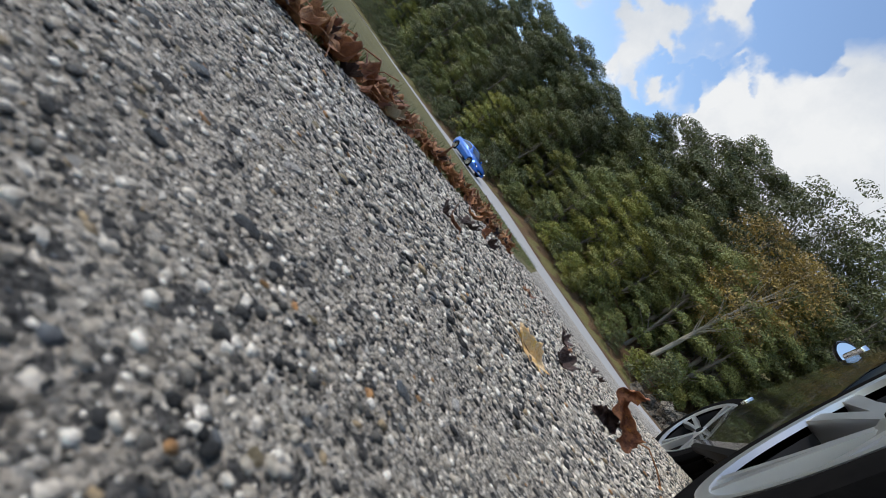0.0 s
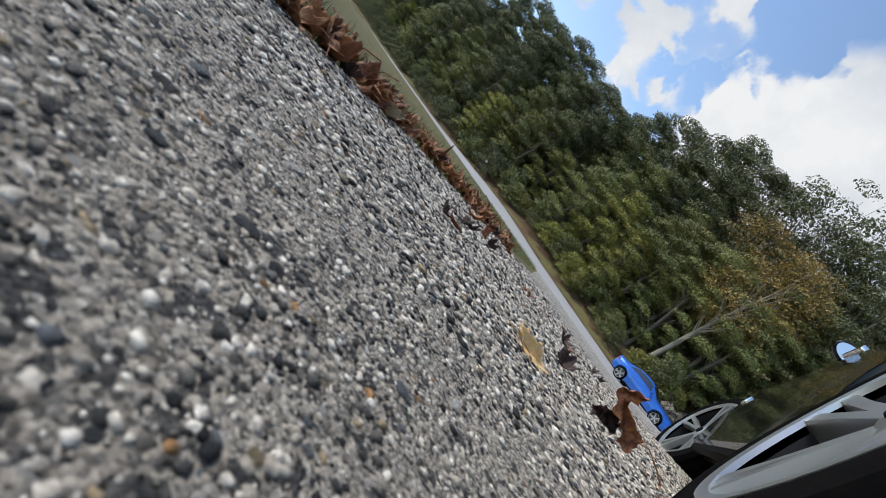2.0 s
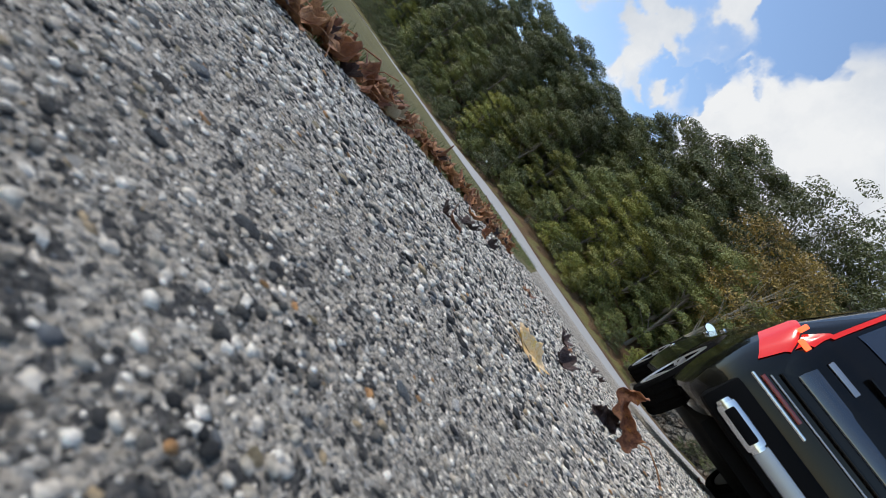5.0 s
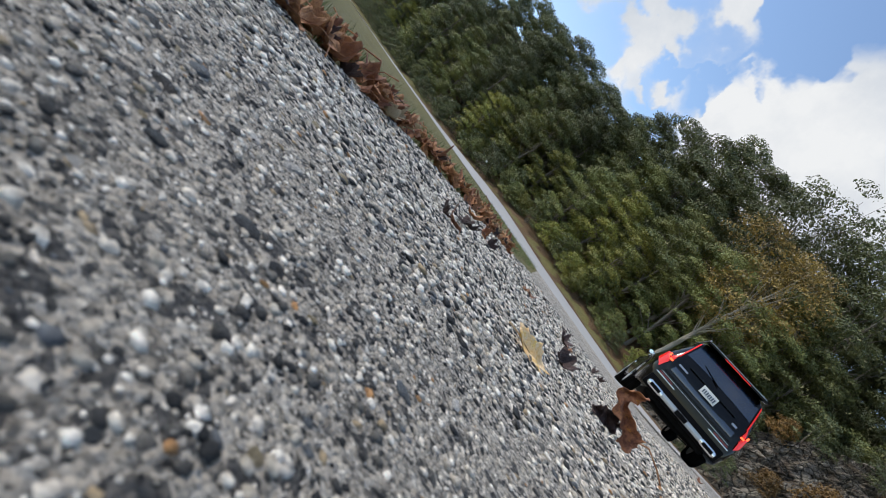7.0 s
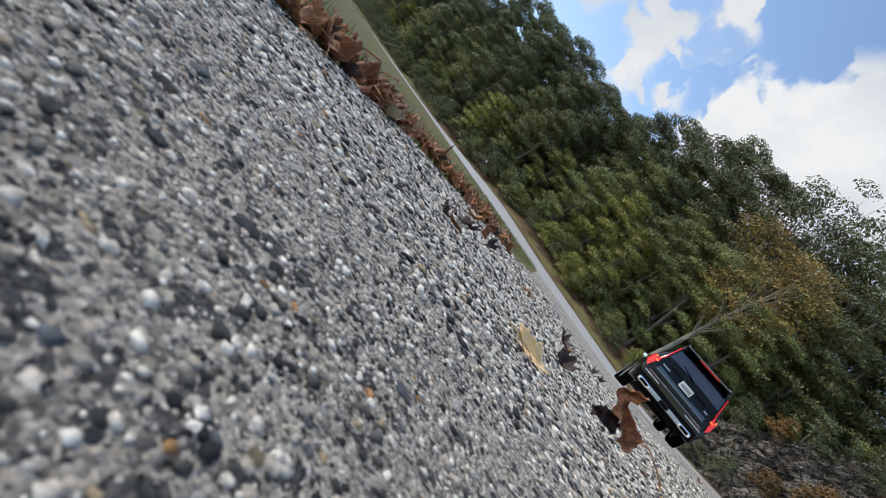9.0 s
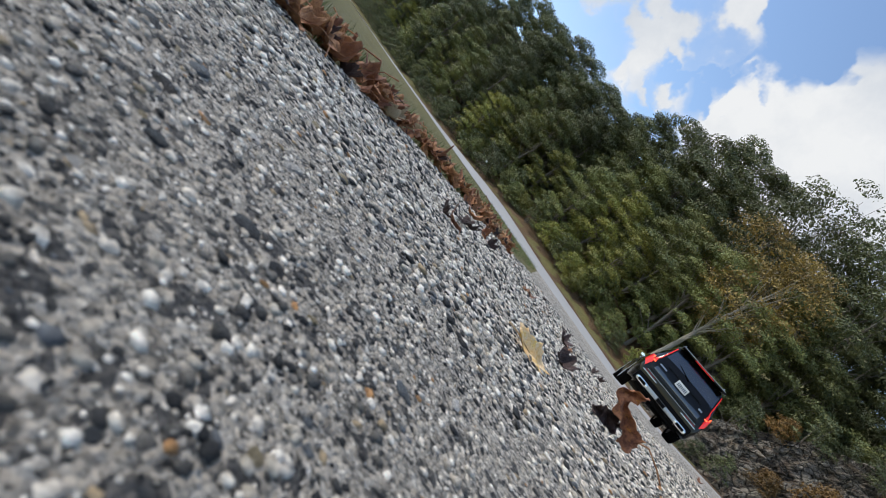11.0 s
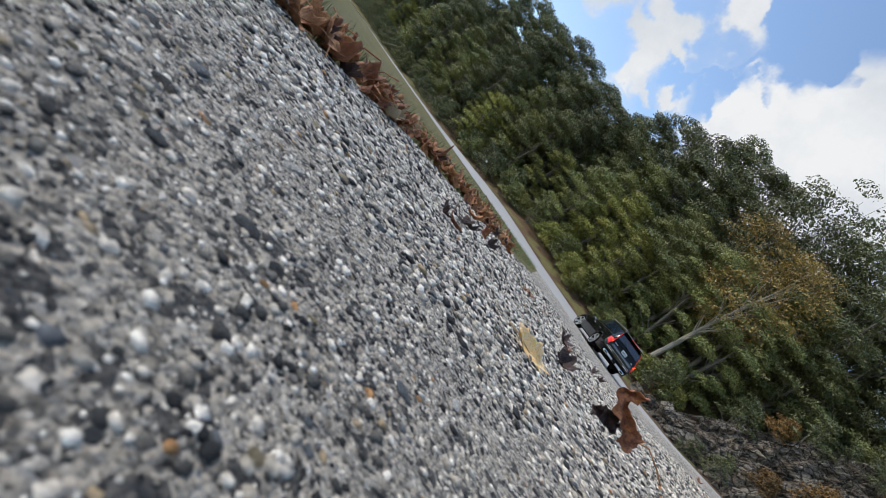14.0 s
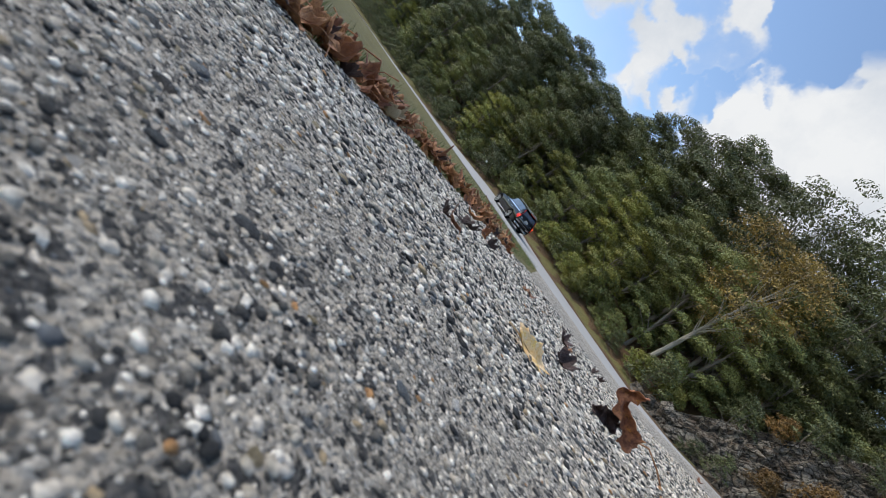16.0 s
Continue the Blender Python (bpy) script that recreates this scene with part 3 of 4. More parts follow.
def rock_outcrop():
    """A broken face of steep layers beside the road, slab by slab."""
    ob = tagged(new("rock_outcrop"), "grey-brown layered rock face with broken slabs beside the road", "rock")
    rg = np.random.default_rng(8)
    vs, fs = [], []
    na, nz = 190, 110
    for j in range(nz + 1):
        for i in range(na + 1):
            a = 11 + 22 * i / na
            zz = max(0.05, rock_top(a)) * j / nz
            layer = math.floor((zz - 1.1 * a) * 1.5 + 0.8 * noise.noise((a * 0.3, zz * 0.6, 0)))
            step = noise.noise((layer * 1.7, a * 0.5, 4)) * 0.45 + noise.noise((a * 1.3, zz * 1.3, 7)) * 0.3 - 0.35 * abs(noise.noise((a * 1.1 + zz * 0.9, (zz - a) * 1.2, 11))) + 0.12 * noise.noise((a * 2.6, zz * 3.2, 5)) + 0.05 * noise.noise((a * 7, zz * 7, 5))
            x, y, z = rock_place(a, zz)
            vs.append((x + RN.x * step, y + RN.y * step, z))
    for j in range(nz):
        for i in range(na):
            k = j * (na + 1) + i
            fs.append((k, k + 1, k + na + 2, k + na + 1))
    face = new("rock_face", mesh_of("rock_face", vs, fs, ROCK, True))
    face.parent = ob
    shapes = []
    for s in range(7):
        bm = bmesh.new()
        bmesh.ops.create_cube(bm, size=1)
        bmesh.ops.subdivide_edges(bm, edges=bm.edges[:], cuts=1)
        for v in bm.verts:
            v.co += Vector(rg.normal(0, 0.15, 3))
        me = bpy.data.meshes.new("slab")
        bm.to_mesh(me)
        bm.free()
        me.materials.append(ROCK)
        shapes.append(me)
    ang = math.degrees(math.atan2(RD.y, RD.x))
    made = 0
    while made < 110:
        a, z = 11.5 + 13.5 * rg.random(), 10 * rg.random() ** 1.3
        if z > rock_top(a):
            continue
        x, y, zz = rock_place(a, z)
        x, y = x + RN.x * 0.16, y + RN.y * 0.16
        sl = new("slab", shapes[made % 7])
        sl.parent = ob
        sl.matrix_basis = pose(x, y, zz, rg.normal(-25, 22), -46 + rg.normal(0, 16), ang + rg.normal(0, 26)) @ Matrix.Diagonal((0.4 + 1.1 * rg.random() ** 2, 0.4 + 0.6 * rg.random(), 0.22 + 0.4 * rg.random() ** 2, 1))
        made += 1
    return ob


rock_outcrop()


def road_marker():
    ob = tagged(new("road_marker"), "small white reflector marker on a thin post", "marker")
    part("post", tube(bmesh.new(), (0, 0, -0.2), (0, 0, 1.35), 0.025), BARK, ob)
    part("reflector", box(bmesh.new(), 0, 0, 1.42, 0.3, 0.03, 0.22, 0.008), WHITEPAINT, ob, "white reflector")
    x, y = along(-14.5, ROADW + 1.0)
    ob.matrix_basis = pose(x, y, terrain(x, y), 0, 0, -43)


road_marker()


# ---- stones of the asphalt ----
def pebble_shapes(level, count, seed):
    rg = np.random.default_rng(seed)
    bm = bmesh.new()
    bmesh.ops.create_icosphere(bm, subdivisions=level, radius=1)
    v = np.array([p.co[:] for p in bm.verts])
    f = np.array([[q.index for q in p.verts] for p in bm.faces])
    bm.free()
    out = []
    for _ in range(count):
        w = v.copy()
        for _ in range(3):
            d = rg.normal(size=3)
            d /= np.linalg.norm(d)
            cut = 0.55 + 0.3 * rg.random()
            h = w @ d
            w -= np.clip(h - cut, 0, None)[:, None] * d * 0.8
        out.append(w + rg.normal(0, 0.07 if level > 1 else 0.17, w.shape))
    return out, f


def in_sight(x, y, pad):
    """Whether a place on the asphalt lies in the wedge before the lens."""
    return -0.62 * y - 0.26 - pad < x < 1.15 * y + 0.10 + pad and x > edge_x(y) + 0.004


def scatter(y0, y1, pitch, small, large, level, seed, rise, bare=0.2):
    rg = np.random.default_rng(seed)
    shapes, f = pebble_shapes(level, 12, seed)
    allv, allf, off = [], [], 0
    y = y0
    while y < y1:
        x = -0.62 * y - 0.3
        while x < 1.15 * y + 0.14:
            px, py = x + rg.normal(0, 0.45) * pitch, y + rg.normal(0, 0.45) * pitch
            x += pitch
            if not in_sight(px, py, 0) or rg.random() < bare:
                continue
            r = small + (large - small) * rg.random() ** 3.4
            a = rg.random() * 6.283
            w = shapes[rg.integers(12)] * np.array((1.25, 1.0, 0.55)) * r
            w = w @ np.array(((math.cos(a), math.sin(a), 0), (-math.sin(a), math.cos(a), 0), (0, 0, 1)))
            allv.append(w + np.array((px, py, terrain(px, py) + r * (rise + 0.5 * rg.random()) + 0.0025 * noise.noise((px * 9, py * 9, 1)) * smooth((py - 0.3) / 0.6))))
            allf.append(f + off)
            off += len(w)
        y += pitch * 0.9
    v, fc = np.concatenate(allv), np.concatenate(allf)
    me = bpy.data.meshes.new("aggregate")
    me.vertices.add(len(v))
    me.vertices.foreach_set("co", v.ravel())
    me.loops.add(fc.size)
    me.loops.foreach_set("vertex_index", fc.ravel().astype(np.int32))
    me.polygons.add(len(fc))
    me.polygons.foreach_set("loop_start", np.arange(0, fc.size, 3, dtype=np.int32))
    me.update(calc_edges=True)
    me.validate()
    me.materials.append(STONES)
    ob = new("aggregate", me)
    ob.parent = pavement
    tagged(ob, "grey, white, black and tan rounded aggregate", kind="stuff")


scatter(0.02, 0.30, 0.0027, 0.0006, 0.0028, 1, 31, -0.35, 0.32)
scatter(0.30, 0.75, 0.0042, 0.0010, 0.0048, 1, 34, -0.24, 0.25)
scatter(0.75, 1.4, 0.0070, 0.0020, 0.0058, 1, 32, -0.1, 0.22)
scatter(1.4, 3.4, 0.0140, 0.0038, 0.0078, 1, 33, 0.0)
shapes, faces = pebble_shapes(2, 8, 40)
pebbles = [mesh_of("stone", s, faces.tolist(), STONE) for s in shapes]
rg = np.random.default_rng(41)
placed = 0
while placed < 300:
    y = 0.05 + 0.60 * rg.random() ** 1.15
    x = rg.uniform(-0.62 * y - 0.26, 1.15 * y + 0.1)
    if not in_sight(x, y, 0):
        continue
    r = (0.0018 + 0.0036 * rg.random() ** 2.2) * (0.6 if y < 0.12 else 1.0)
    st = new("stone", pebbles[placed % 8])
    st.parent = pavement
    st.matrix_basis = pose(x, y, terrain(x, y) - r * 0.16, rg.normal(0, 12), rg.normal(0, 12), 360 * rg.random()) @ Matrix.Diagonal((r * 1.18, r, r * 0.55, 1))
    placed += 1


# ---- fallen leaves and grass at the edge ----
def leaf_shape(seed, length, wide, curl, fold, lobes, material, wave=0.10):
    """A dry lobed leaf with a midrib, curled along and across, and a stalk."""
    rg = random.Random(seed)
    bm = bmesh.new()
    rings, seg = 5, 36
    grid = []
    wob = [rg.uniform(0.85, 1.15) for _ in range(seg)]
    for j in range(rings + 1):
        row = []
        for i in range(seg):
            t = 2 * math.pi * i / seg
            edge = 1 - lobes * (0.5 - 0.5 * math.cos(5 * t)) ** 1.4
            r = (j / rings) * edge * wob[i] if j == rings else (j / rings) * edge
            x, y = r * math.cos(t) * length / 2, r * math.sin(t) * wide / 2
            z = curl * (x / (length / 2)) ** 2 * length + fold * abs(y) + 0.045 * length * noise.noise((x / length * 5 + seed, y / length * 5, seed * 0.7)) * (0.3 + r)
            z += wave * length * (r ** 2) * math.sin(3 * t + seed)
            row.append(bm.verts.new((x, y, z)))
        grid.append(row)
    for j in range(rings):
        for i in range(seg):
            q = (grid[j][i], grid[j][(i + 1) % seg], grid[j + 1][(i + 1) % seg], grid[j + 1][i])
            bm.faces.new(q)
    bmesh.ops.remove_doubles(bm, verts=grid[0], dist=0.0001)
    down = [v.co.z for v in bm.verts]
    z0 = min(down)
    for v in bm.verts:
        v.co.z -= z0
    me = bpy.data.meshes.new("blade")
    bm.to_mesh(me)
    bm.free()
    me.polygons.foreach_set("use_smooth", [True] * len(me.polygons))
    me.materials.append(material)
    return me, -z0


def dry_leaf_thing(seed, length, wide, curl, fold, lobes, material, label, stalk=0.4, wave=0.10):
    me, zc = leaf_shape(seed, length, wide, curl, fold, lobes, material, wave)
    ob = tagged(new("dry_leaf"), label, "leaf", "fallen leaves on the asphalt and its edge")
    blade = new("blade", me)
    blade.parent = ob
    mod = blade.modifiers.new("thickness", "SOLIDIFY")
    mod.thickness = 0.0006
    bm = bmesh.new()
    a = Vector((-length * 0.46, 0, zc + curl * length * 0.8))
    b = a + Vector((-length * stalk, 0.02 * length, -a.z * 0.9 + 0.002))
    tube(bm, (length * 0.2, 0, zc), a, 0.0006, 0.0009, 5)
    tube(bm, a, b, 0.0009, 0.0013, 6)
    part("stalk", bm, material, ob)
    return ob


LEAVES = [dry_leaf_thing(1, 0.060, 0.048, 0.22, 0.5, 0.35, BROWNLEAF, "brown curled dry leaf at the asphalt edge"), dry_leaf_thing(2, 0.070, 0.044, 0.30, 0.3, 0.28, RUSTLEAF, "rust-brown curled dry leaf at the asphalt edge"),
          dry_leaf_thing(3, 0.052, 0.046, 0.15, 0.7, 0.42, BROWNLEAF, "crumpled brown dry leaf at the asphalt edge"), dry_leaf_thing(4, 0.056, 0.036, 0.26, 0.9, 0.20, PALELEAF, "pale tan folded dry leaf at the asphalt edge"),
          dry_leaf_thing(5, 0.048, 0.040, 0.34, 0.6, 0.4, DARKLEAF, "dark brown shrivelled leaf at the asphalt edge")]
rg = random.Random(12)
first = set()


def lay(kind, x, y, z, rx, ry, rz, scale=1.0):
    ob = LEAVES[kind]
    m = pose(x, y, z, rx, ry, rz)
    if kind not in first:
        first.add(kind)
        ob.matrix_basis = m @ Matrix.Diagonal((scale, scale, scale, 1))
    else:
        c = copy_thing(ob, m)
        c.scale = (scale, scale, scale)


for i in range(272):
    y = 0.42 + 2.0 * (i / 272) ** 1.15
    out = rg.random() ** 1.6 * (0.040 + 0.06 * y)
    x = edge_x(y) - 0.012 - out + (0.03 * rg.random() if rg.random() < 0.2 else 0)
    lay(rg.choice((0, 0, 1, 1, 2, 2, 3, 4)), x, y, -0.012 + 0.022 * rg.random(), rg.uniform(-50, 50), rg.uniform(-45, 45), rg.uniform(0, 360), rg.uniform(0.6, 1.2))
for x, y, kind, scale, ry in ((0.302, 0.90, 4, 1.25, -25), (0.44, 1.47, 4, 1.35, 20), (0.452, 1.40, 0, 0.55, 0), (0.763, 1.965, 4, 1.0, -50), (0.86, 2.10, 4, 0.9, 45), (2.90, 4.19, 1, 1.1, 10), (0.233, 1.39, 0, 0.55, 10), (0.26, 1.43, 1, 0.5, 0),
                              (0.50, 2.42, 4, 0.8, 15), (-0.047, 0.71, 4, 0.7, 25), (-0.030, 0.735, 1, 0.6, -20), (-0.017, 0.89, 4, 0.8, -30), (0.0, 0.95, 4, 0.8, 30), (0.055, 1.19, 4, 0.9, -60), (0.025, 1.22, 1, 0.9, 40), (-0.02, 1.30, 0, 1.0, 20), (0.17, 2.05, 1, 0.9, 0)):
    lay(kind, x, y, terrain(x, y) + 0.003, 12, ry, rg.uniform(0, 360), scale)



def standing_leaf():
    """A large dry leaf curled up on its stalk: a twisted main blade and a dark lobe folded down beside it."""
    ob = tagged(new("dry_leaf"), "large rust-brown curled leaf standing on the asphalt", "leaf", "fallen leaves on the asphalt and its edge")

    def strip(name, spine, material, seed, cup):
        rows, cols = 44, 16
        at = np.linspace(0, 1, len(spine))
        sx, sz, sw, sy = (np.array(v, dtype=float) for v in zip(*spine))
        vs, fs = [], []
        for j in range(rows + 1):
            t = j / rows
            x, z, w, y = (float(np.interp(t, at, v)) for v in (sx, sz, sw, sy))
            d = 0.04
            tx, tz = np.interp(t + d, at, sx) - np.interp(t - d, at, sx), np.interp(t + d, at, sz) - np.interp(t - d, at, sz)
            ln = math.hypot(tx, tz) or 1.0
            nx, nz = -tz / ln, tx / ln
            for i in range(cols + 1):
                u = 2 * i / cols - 1
                k = w * (1 + 0.9 * noise.noise((seed, t * 9, u))  * abs(u)) * u
                fold = cup * (u * u - 0.4) * w + 0.010 * noise.noise((x * 55, z * 55, seed + u)) + 0.005 * noise.noise((x * 150, z * 150, seed)) + 0.006 * math.sin(13 * t + 3 * u)
                vs.append((x + nx * k, y - fold, max(0.002, z + nz * k)))
        for j in range(rows):
            for i in range(cols):
                k = j * (cols + 1) + i
                fs.append((k, k + 1, k + cols + 2, k + cols + 1))
        blade = new(name, mesh_of(name, vs, fs, material))
        blade.parent = ob
        mod = blade.modifiers.new("thickness", "SOLIDIFY")
        mod.thickness = 0.0007

    strip("blade", ((0.040, 0.020, 0.010, -0.01), (0.030, 0.022, 0.024, -0.006), (0.004, 0.036, 0.013, 0.0), (-0.022, 0.045, 0.011, 0.004), (-0.042, 0.058, 0.013, 0.0), (-0.034, 0.078, 0.009, -0.006), (-0.020, 0.090, 0.003, -0.012)), CURLLEAF, 3, 0.7)
    strip("folded_lobe", ((0.012, 0.014, 0.010, 0.010), (-0.012, 0.017, 0.017, 0.012), (-0.036, 0.014, 0.013, 0.008), (-0.054, 0.005, 0.005, 0.0)), DARKLEAF, 8, 0.9)
    bm = bmesh.new()
    tube(bm, (0.030, -0.008, 0.030), (0.056, -0.004, 0.044), 0.0010, 0.0012, 6)
    tube(bm, (0.056, -0.004, 0.044), (0.100, 0.004, 0.034), 0.0012, 0.0013, 6)
    tube(bm, (0.100, 0.004, 0.034), (0.140, 0.010, 0.019), 0.0013, 0.0017, 6)
    part("stalk", bm, BROWNLEAF, ob)
    return ob


standing_leaf().matrix_basis = pose(0.425, 0.83, terrain(0.425, 0.83) - 0.003)
yellow = dry_leaf_thing(16, 0.088, 0.042, 0.07, 0.35, 0.10, YELLOWLEAF, "pale yellow fallen leaf lying on the asphalt", 0.2, 0.03)
yellow.matrix_basis = pose(0.160, 0.575, terrain(0.16, 0.575) + 0.003, 28, 3, 34)

rg2 = np.random.default_rng(5)
gv, gf = [], []
for i in range(8200):
    y = 0.42 + 5.5 * rg2.random() ** 1.7
    x = edge_x(y) - 0.03 - abs(rg2.normal(0, 0.05 + 0.10 * y))
    h, wd = 0.014 + 0.045 * rg2.random() ** 2, 0.0006 + 0.0006 * rg2.random()
    a, ln = rg2.random() * 6.283, rg2.normal(0, 0.6)
    dx, dy = math.cos(a), math.sin(a)
    b = len(gv)
    z = -0.014
    gv += [(x - dy * wd, y + dx * wd, z), (x + dy * wd, y - dx * wd, z), (x + dx * ln * h * 0.4 + dy * wd * 0.7, y + dy * ln * h * 0.4 - dx * wd * 0.7, z + h * 0.6),
           (x + dx * ln * h * 0.4 - dy * wd * 0.7, y + dy * ln * h * 0.4 + dx * wd * 0.7, z + h * 0.6), (x + dx * ln * h, y + dy * ln * h, z + h)]
    gf += [(b, b + 1, b + 2, b + 3), (b + 3, b + 2, b + 4)]
tagged(new("grass", mesh_of("grass", gv, gf, GRASS)), "short olive and straw grass along the asphalt edge", "grass", kind="stuff")


# ---- the cars ----
DARKMETAL = Nodes("dark_wheel_barrel", 0.5, 0.6).colour((0.02, 0.02, 0.022)).m


class Shell:
    """A car body as a loft of half sections. x runs forward from the rear axle, y to the left."""

    def __init__(self, table, axles, hub, arch):
        self.x = [r[0] for r in table]
        self.cols = list(zip(*table))
        self.axles, self.hub, self.arch = axles, hub, arch

    def val(self, i, x):
        return float(np.interp(x, self.x, self.cols[i]))

    def section(self, x):
        w, zb, zm, wb, zbelt, wt, zt = (self.val(i, x) for i in range(1, 8))
        for ax in self.axles:
            d = abs(x - ax)
            if d < self.arch:
                zb = max(zb, self.hub + math.sqrt(self.arch ** 2 - d * d))
        zbelt = min(zbelt, zt - 0.03)
        zm = max(min(zm, zbelt - 0.05), zb + 0.06)
        return [(w - 0.26, zb), (w - 0.075, zb), (w - 0.05, zb + 0.02), (w - 0.012, zb + 0.5 * (zm - zb)), (w - 0.006, zm), (wb + 0.006, zbelt - 0.02), (wb - 0.015, zbelt),
                (wt + 0.03, zt - 0.075), (wt - 0.05, zt - 0.025), (wt * 0.5, zt - 0.004), (0.0, zt)]

    def at(self, x, t):
        """The surface at station x; t runs along the section, below zero on the right side."""
        side, t = (1, t) if t <= 10 else (-1, 20 - t)
        s = self.section(x)
        i = min(9, int(t))
        f = t - i
        return Vector((x, side * (s[i][0] * (1 - f) + s[i + 1][0] * f), s[i][1] * (1 - f) + s[i + 1][1] * f))

    def stations(self):
        out = set(np.linspace(self.x[0], self.x[-1], 70).round(4)) | set(self.x)
        for ax in self.axles:
            for d in np.linspace(-1, 1, 21):
                out.add(round(float(ax + d * self.arch * 0.9995), 4))
            out |= {round(ax - self.arch - 0.004, 4), round(ax + self.arch + 0.004, 4)}
        return sorted(float(v) for v in out)

    def body(self):
        bm = bmesh.new()
        rows = []
        for x in self.stations():
            s = self.section(x)
            rows.append([bm.verts.new((x, y, z)) for y, z in s] + [bm.verts.new((x, -y, z)) for y, z in reversed(s[:-1])])
        for p, q in zip(rows, rows[1:]):
            for i in range(len(p) - 1):
                bm.faces.new((p[i], q[i], q[i + 1], p[i + 1]))
        bm.faces.new(rows[0])
        bm.faces.new(list(reversed(rows[-1])))
        bmesh.ops.recalc_face_normals(bm, faces=bm.faces[:])
        return bm

    def patch(self, x0, x1, t0, t1, nx, nt, off, depth=0.0, skew=0.0):
        """A panel that lies off metres proud of the body between two stations and two places of the section. skew slides its upper edge forward."""
        bm = bmesh.new()
        out = []
        for i in range(nx + 1):
            row = []
            for j in range(nt + 1):
                x, t = x0 + (x1 - x0) * i / nx + skew * j / nt, t0 + (t1 - t0) * j / nt
                e = 0.004
                a, b = self.at(x + e, t) - self.at(x - e, t), self.at(x, min(19.99, t + 0.02)) - self.at(x, max(0, t - 0.02))
                nn = a.cross(b)
                nn = nn.normalized() if nn.length > 1e-12 else Vector((0, 0, 1))
                c = self.at(x, t)
                if nn.dot(c - Vector((min(max(x, 0.2), 2.0), 0, 0.7))) < 0:
                    nn = -nn
                row.append(bm.verts.new(c + nn * off))
            out.append(row)
        for p, q in zip(out, out[1:]):
            for j in range(nt):
                bm.faces.new((p[j], q[j], q[j + 1], p[j + 1]))
        bmesh.ops.recalc_face_normals(bm, faces=bm.faces[:])
        return bm


def mirrored(t0, t1):
    return 20 - t1, 20 - t0


def wheel(car, x, y, radius, rim, width, spokes, label):
    """Brake disc with tyre and alloy rim; its outer face looks along +y."""
    disc = part("wheel", lathe(bmesh.new(), [(0.02, 0.0), (rim * 0.68, 0.0), (rim * 0.68, 0.025), (0.02, 0.03)], 32), STEEL, car, label)
    h = width / 2
    prof = [(rim * 1.0, h * 0.86), (rim * 1.06, h * 0.90), ((rim + radius) / 2, h * 0.915), (radius * 0.955, h * 0.87), (radius * 0.99, h * 0.72)]
    for g in (0.5, 0.0, -0.5):
        prof += [(radius, h * (g + 0.14)), (radius - 0.009, h * (g + 0.11)), (radius - 0.009, h * (g - 0.05)), (radius, h * (g - 0.08))]
    prof += [(radius * 0.99, -h * 0.8), (radius * 0.955, -h * 0.96), ((rim + radius) / 2, -h), (rim * 1.0, -h * 0.86)]
    part("tyre", lathe(bmesh.new(), prof, 56), RUBBER, disc, "black rubber tyre")
    bm = bmesh.new()
    lathe(bm, [(rim * 1.03, h * 0.84), (rim * 1.03, h * 0.90), (rim * 0.99, h * 0.905), (rim * 0.955, h * 0.88), (rim * 0.945, h * 0.80)], 56)
    lathe(bm, [(0.001, h * 0.74), (rim * 0.13, h * 0.74), (rim * 0.2, h * 0.66), (rim * 0.22, h * 0.3)], 24)
    for i in range(spokes):
        a = 2 * math.pi * i / spokes
        for da in (-0.13, 0.13):
            r0, r1 = rim * 0.14, rim * 0.965
            pts = []
            for r, wd, top in ((r0, rim * 0.055, h * 0.70), (rim * 0.55, rim * 0.05, h * 0.78), (r1, rim * 0.062, h * 0.86)):
                ang = a + da * (0.5 + 0.55 * r / rim)
                c, t = Vector((math.cos(ang), 0, math.sin(ang))), Vector((-math.sin(ang), 0, math.cos(ang)))
                pts.append([bm.verts.new(c * r + t * wd * k + Vector((0, q, 0))) for k, q in ((-1.15, top - h * 0.3), (-0.8, top), (0.8, top), (1.15, top - h * 0.3))])
            for p, q in zip(pts, pts[1:]):
                for j in range(3):
                    bm.faces.new((p[j], p[j + 1], q[j + 1], q[j]))
    bmesh.ops.recalc_face_normals(bm, faces=bm.faces[:])
    part("rim", bm, ALLOY, disc, "silver alloy rim with paired spokes")
    part("barrel", lathe(bmesh.new(), [(rim * 0.945, h * 0.70), (rim * 0.92, h * 0.3), (rim * 0.90, -h * 0.8), (rim * 0.3, -h * 0.82)], 40), DARKMETAL, disc, "dark inner barrel")
    bm = bmesh.new()
    lathe(bm, [(0.001, h * 0.78), (rim * 0.09, h * 0.78), (rim * 0.1, h * 0.73)], 16)
    part("hub_cap", bm, PLASTIC, disc, "dark hub cap")
    disc.matrix_basis = wheel_pose(x, y, radius, 0)
    return disc, x, y, radius


def wheel_pose(x, y, radius, spin, steer=0.0):
    m = Matrix.Translation((x, y, radius)) @ Matrix.Rotation(radians(steer), 4, "Z") @ Matrix.Rotation(radians(spin), 4, "Y")
    return m if y > 0 else m @ Matrix.Rotation(math.pi, 4, "Z")


def oval(bm, m, ry, rz):
    bmesh.ops.create_circle(bm, cap_ends=True, segments=24, radius=1, matrix=m @ Matrix.Rotation(-math.pi / 2, 4, "Y") @ Matrix.Diagonal((rz, ry, 1, 1)))
    return bm


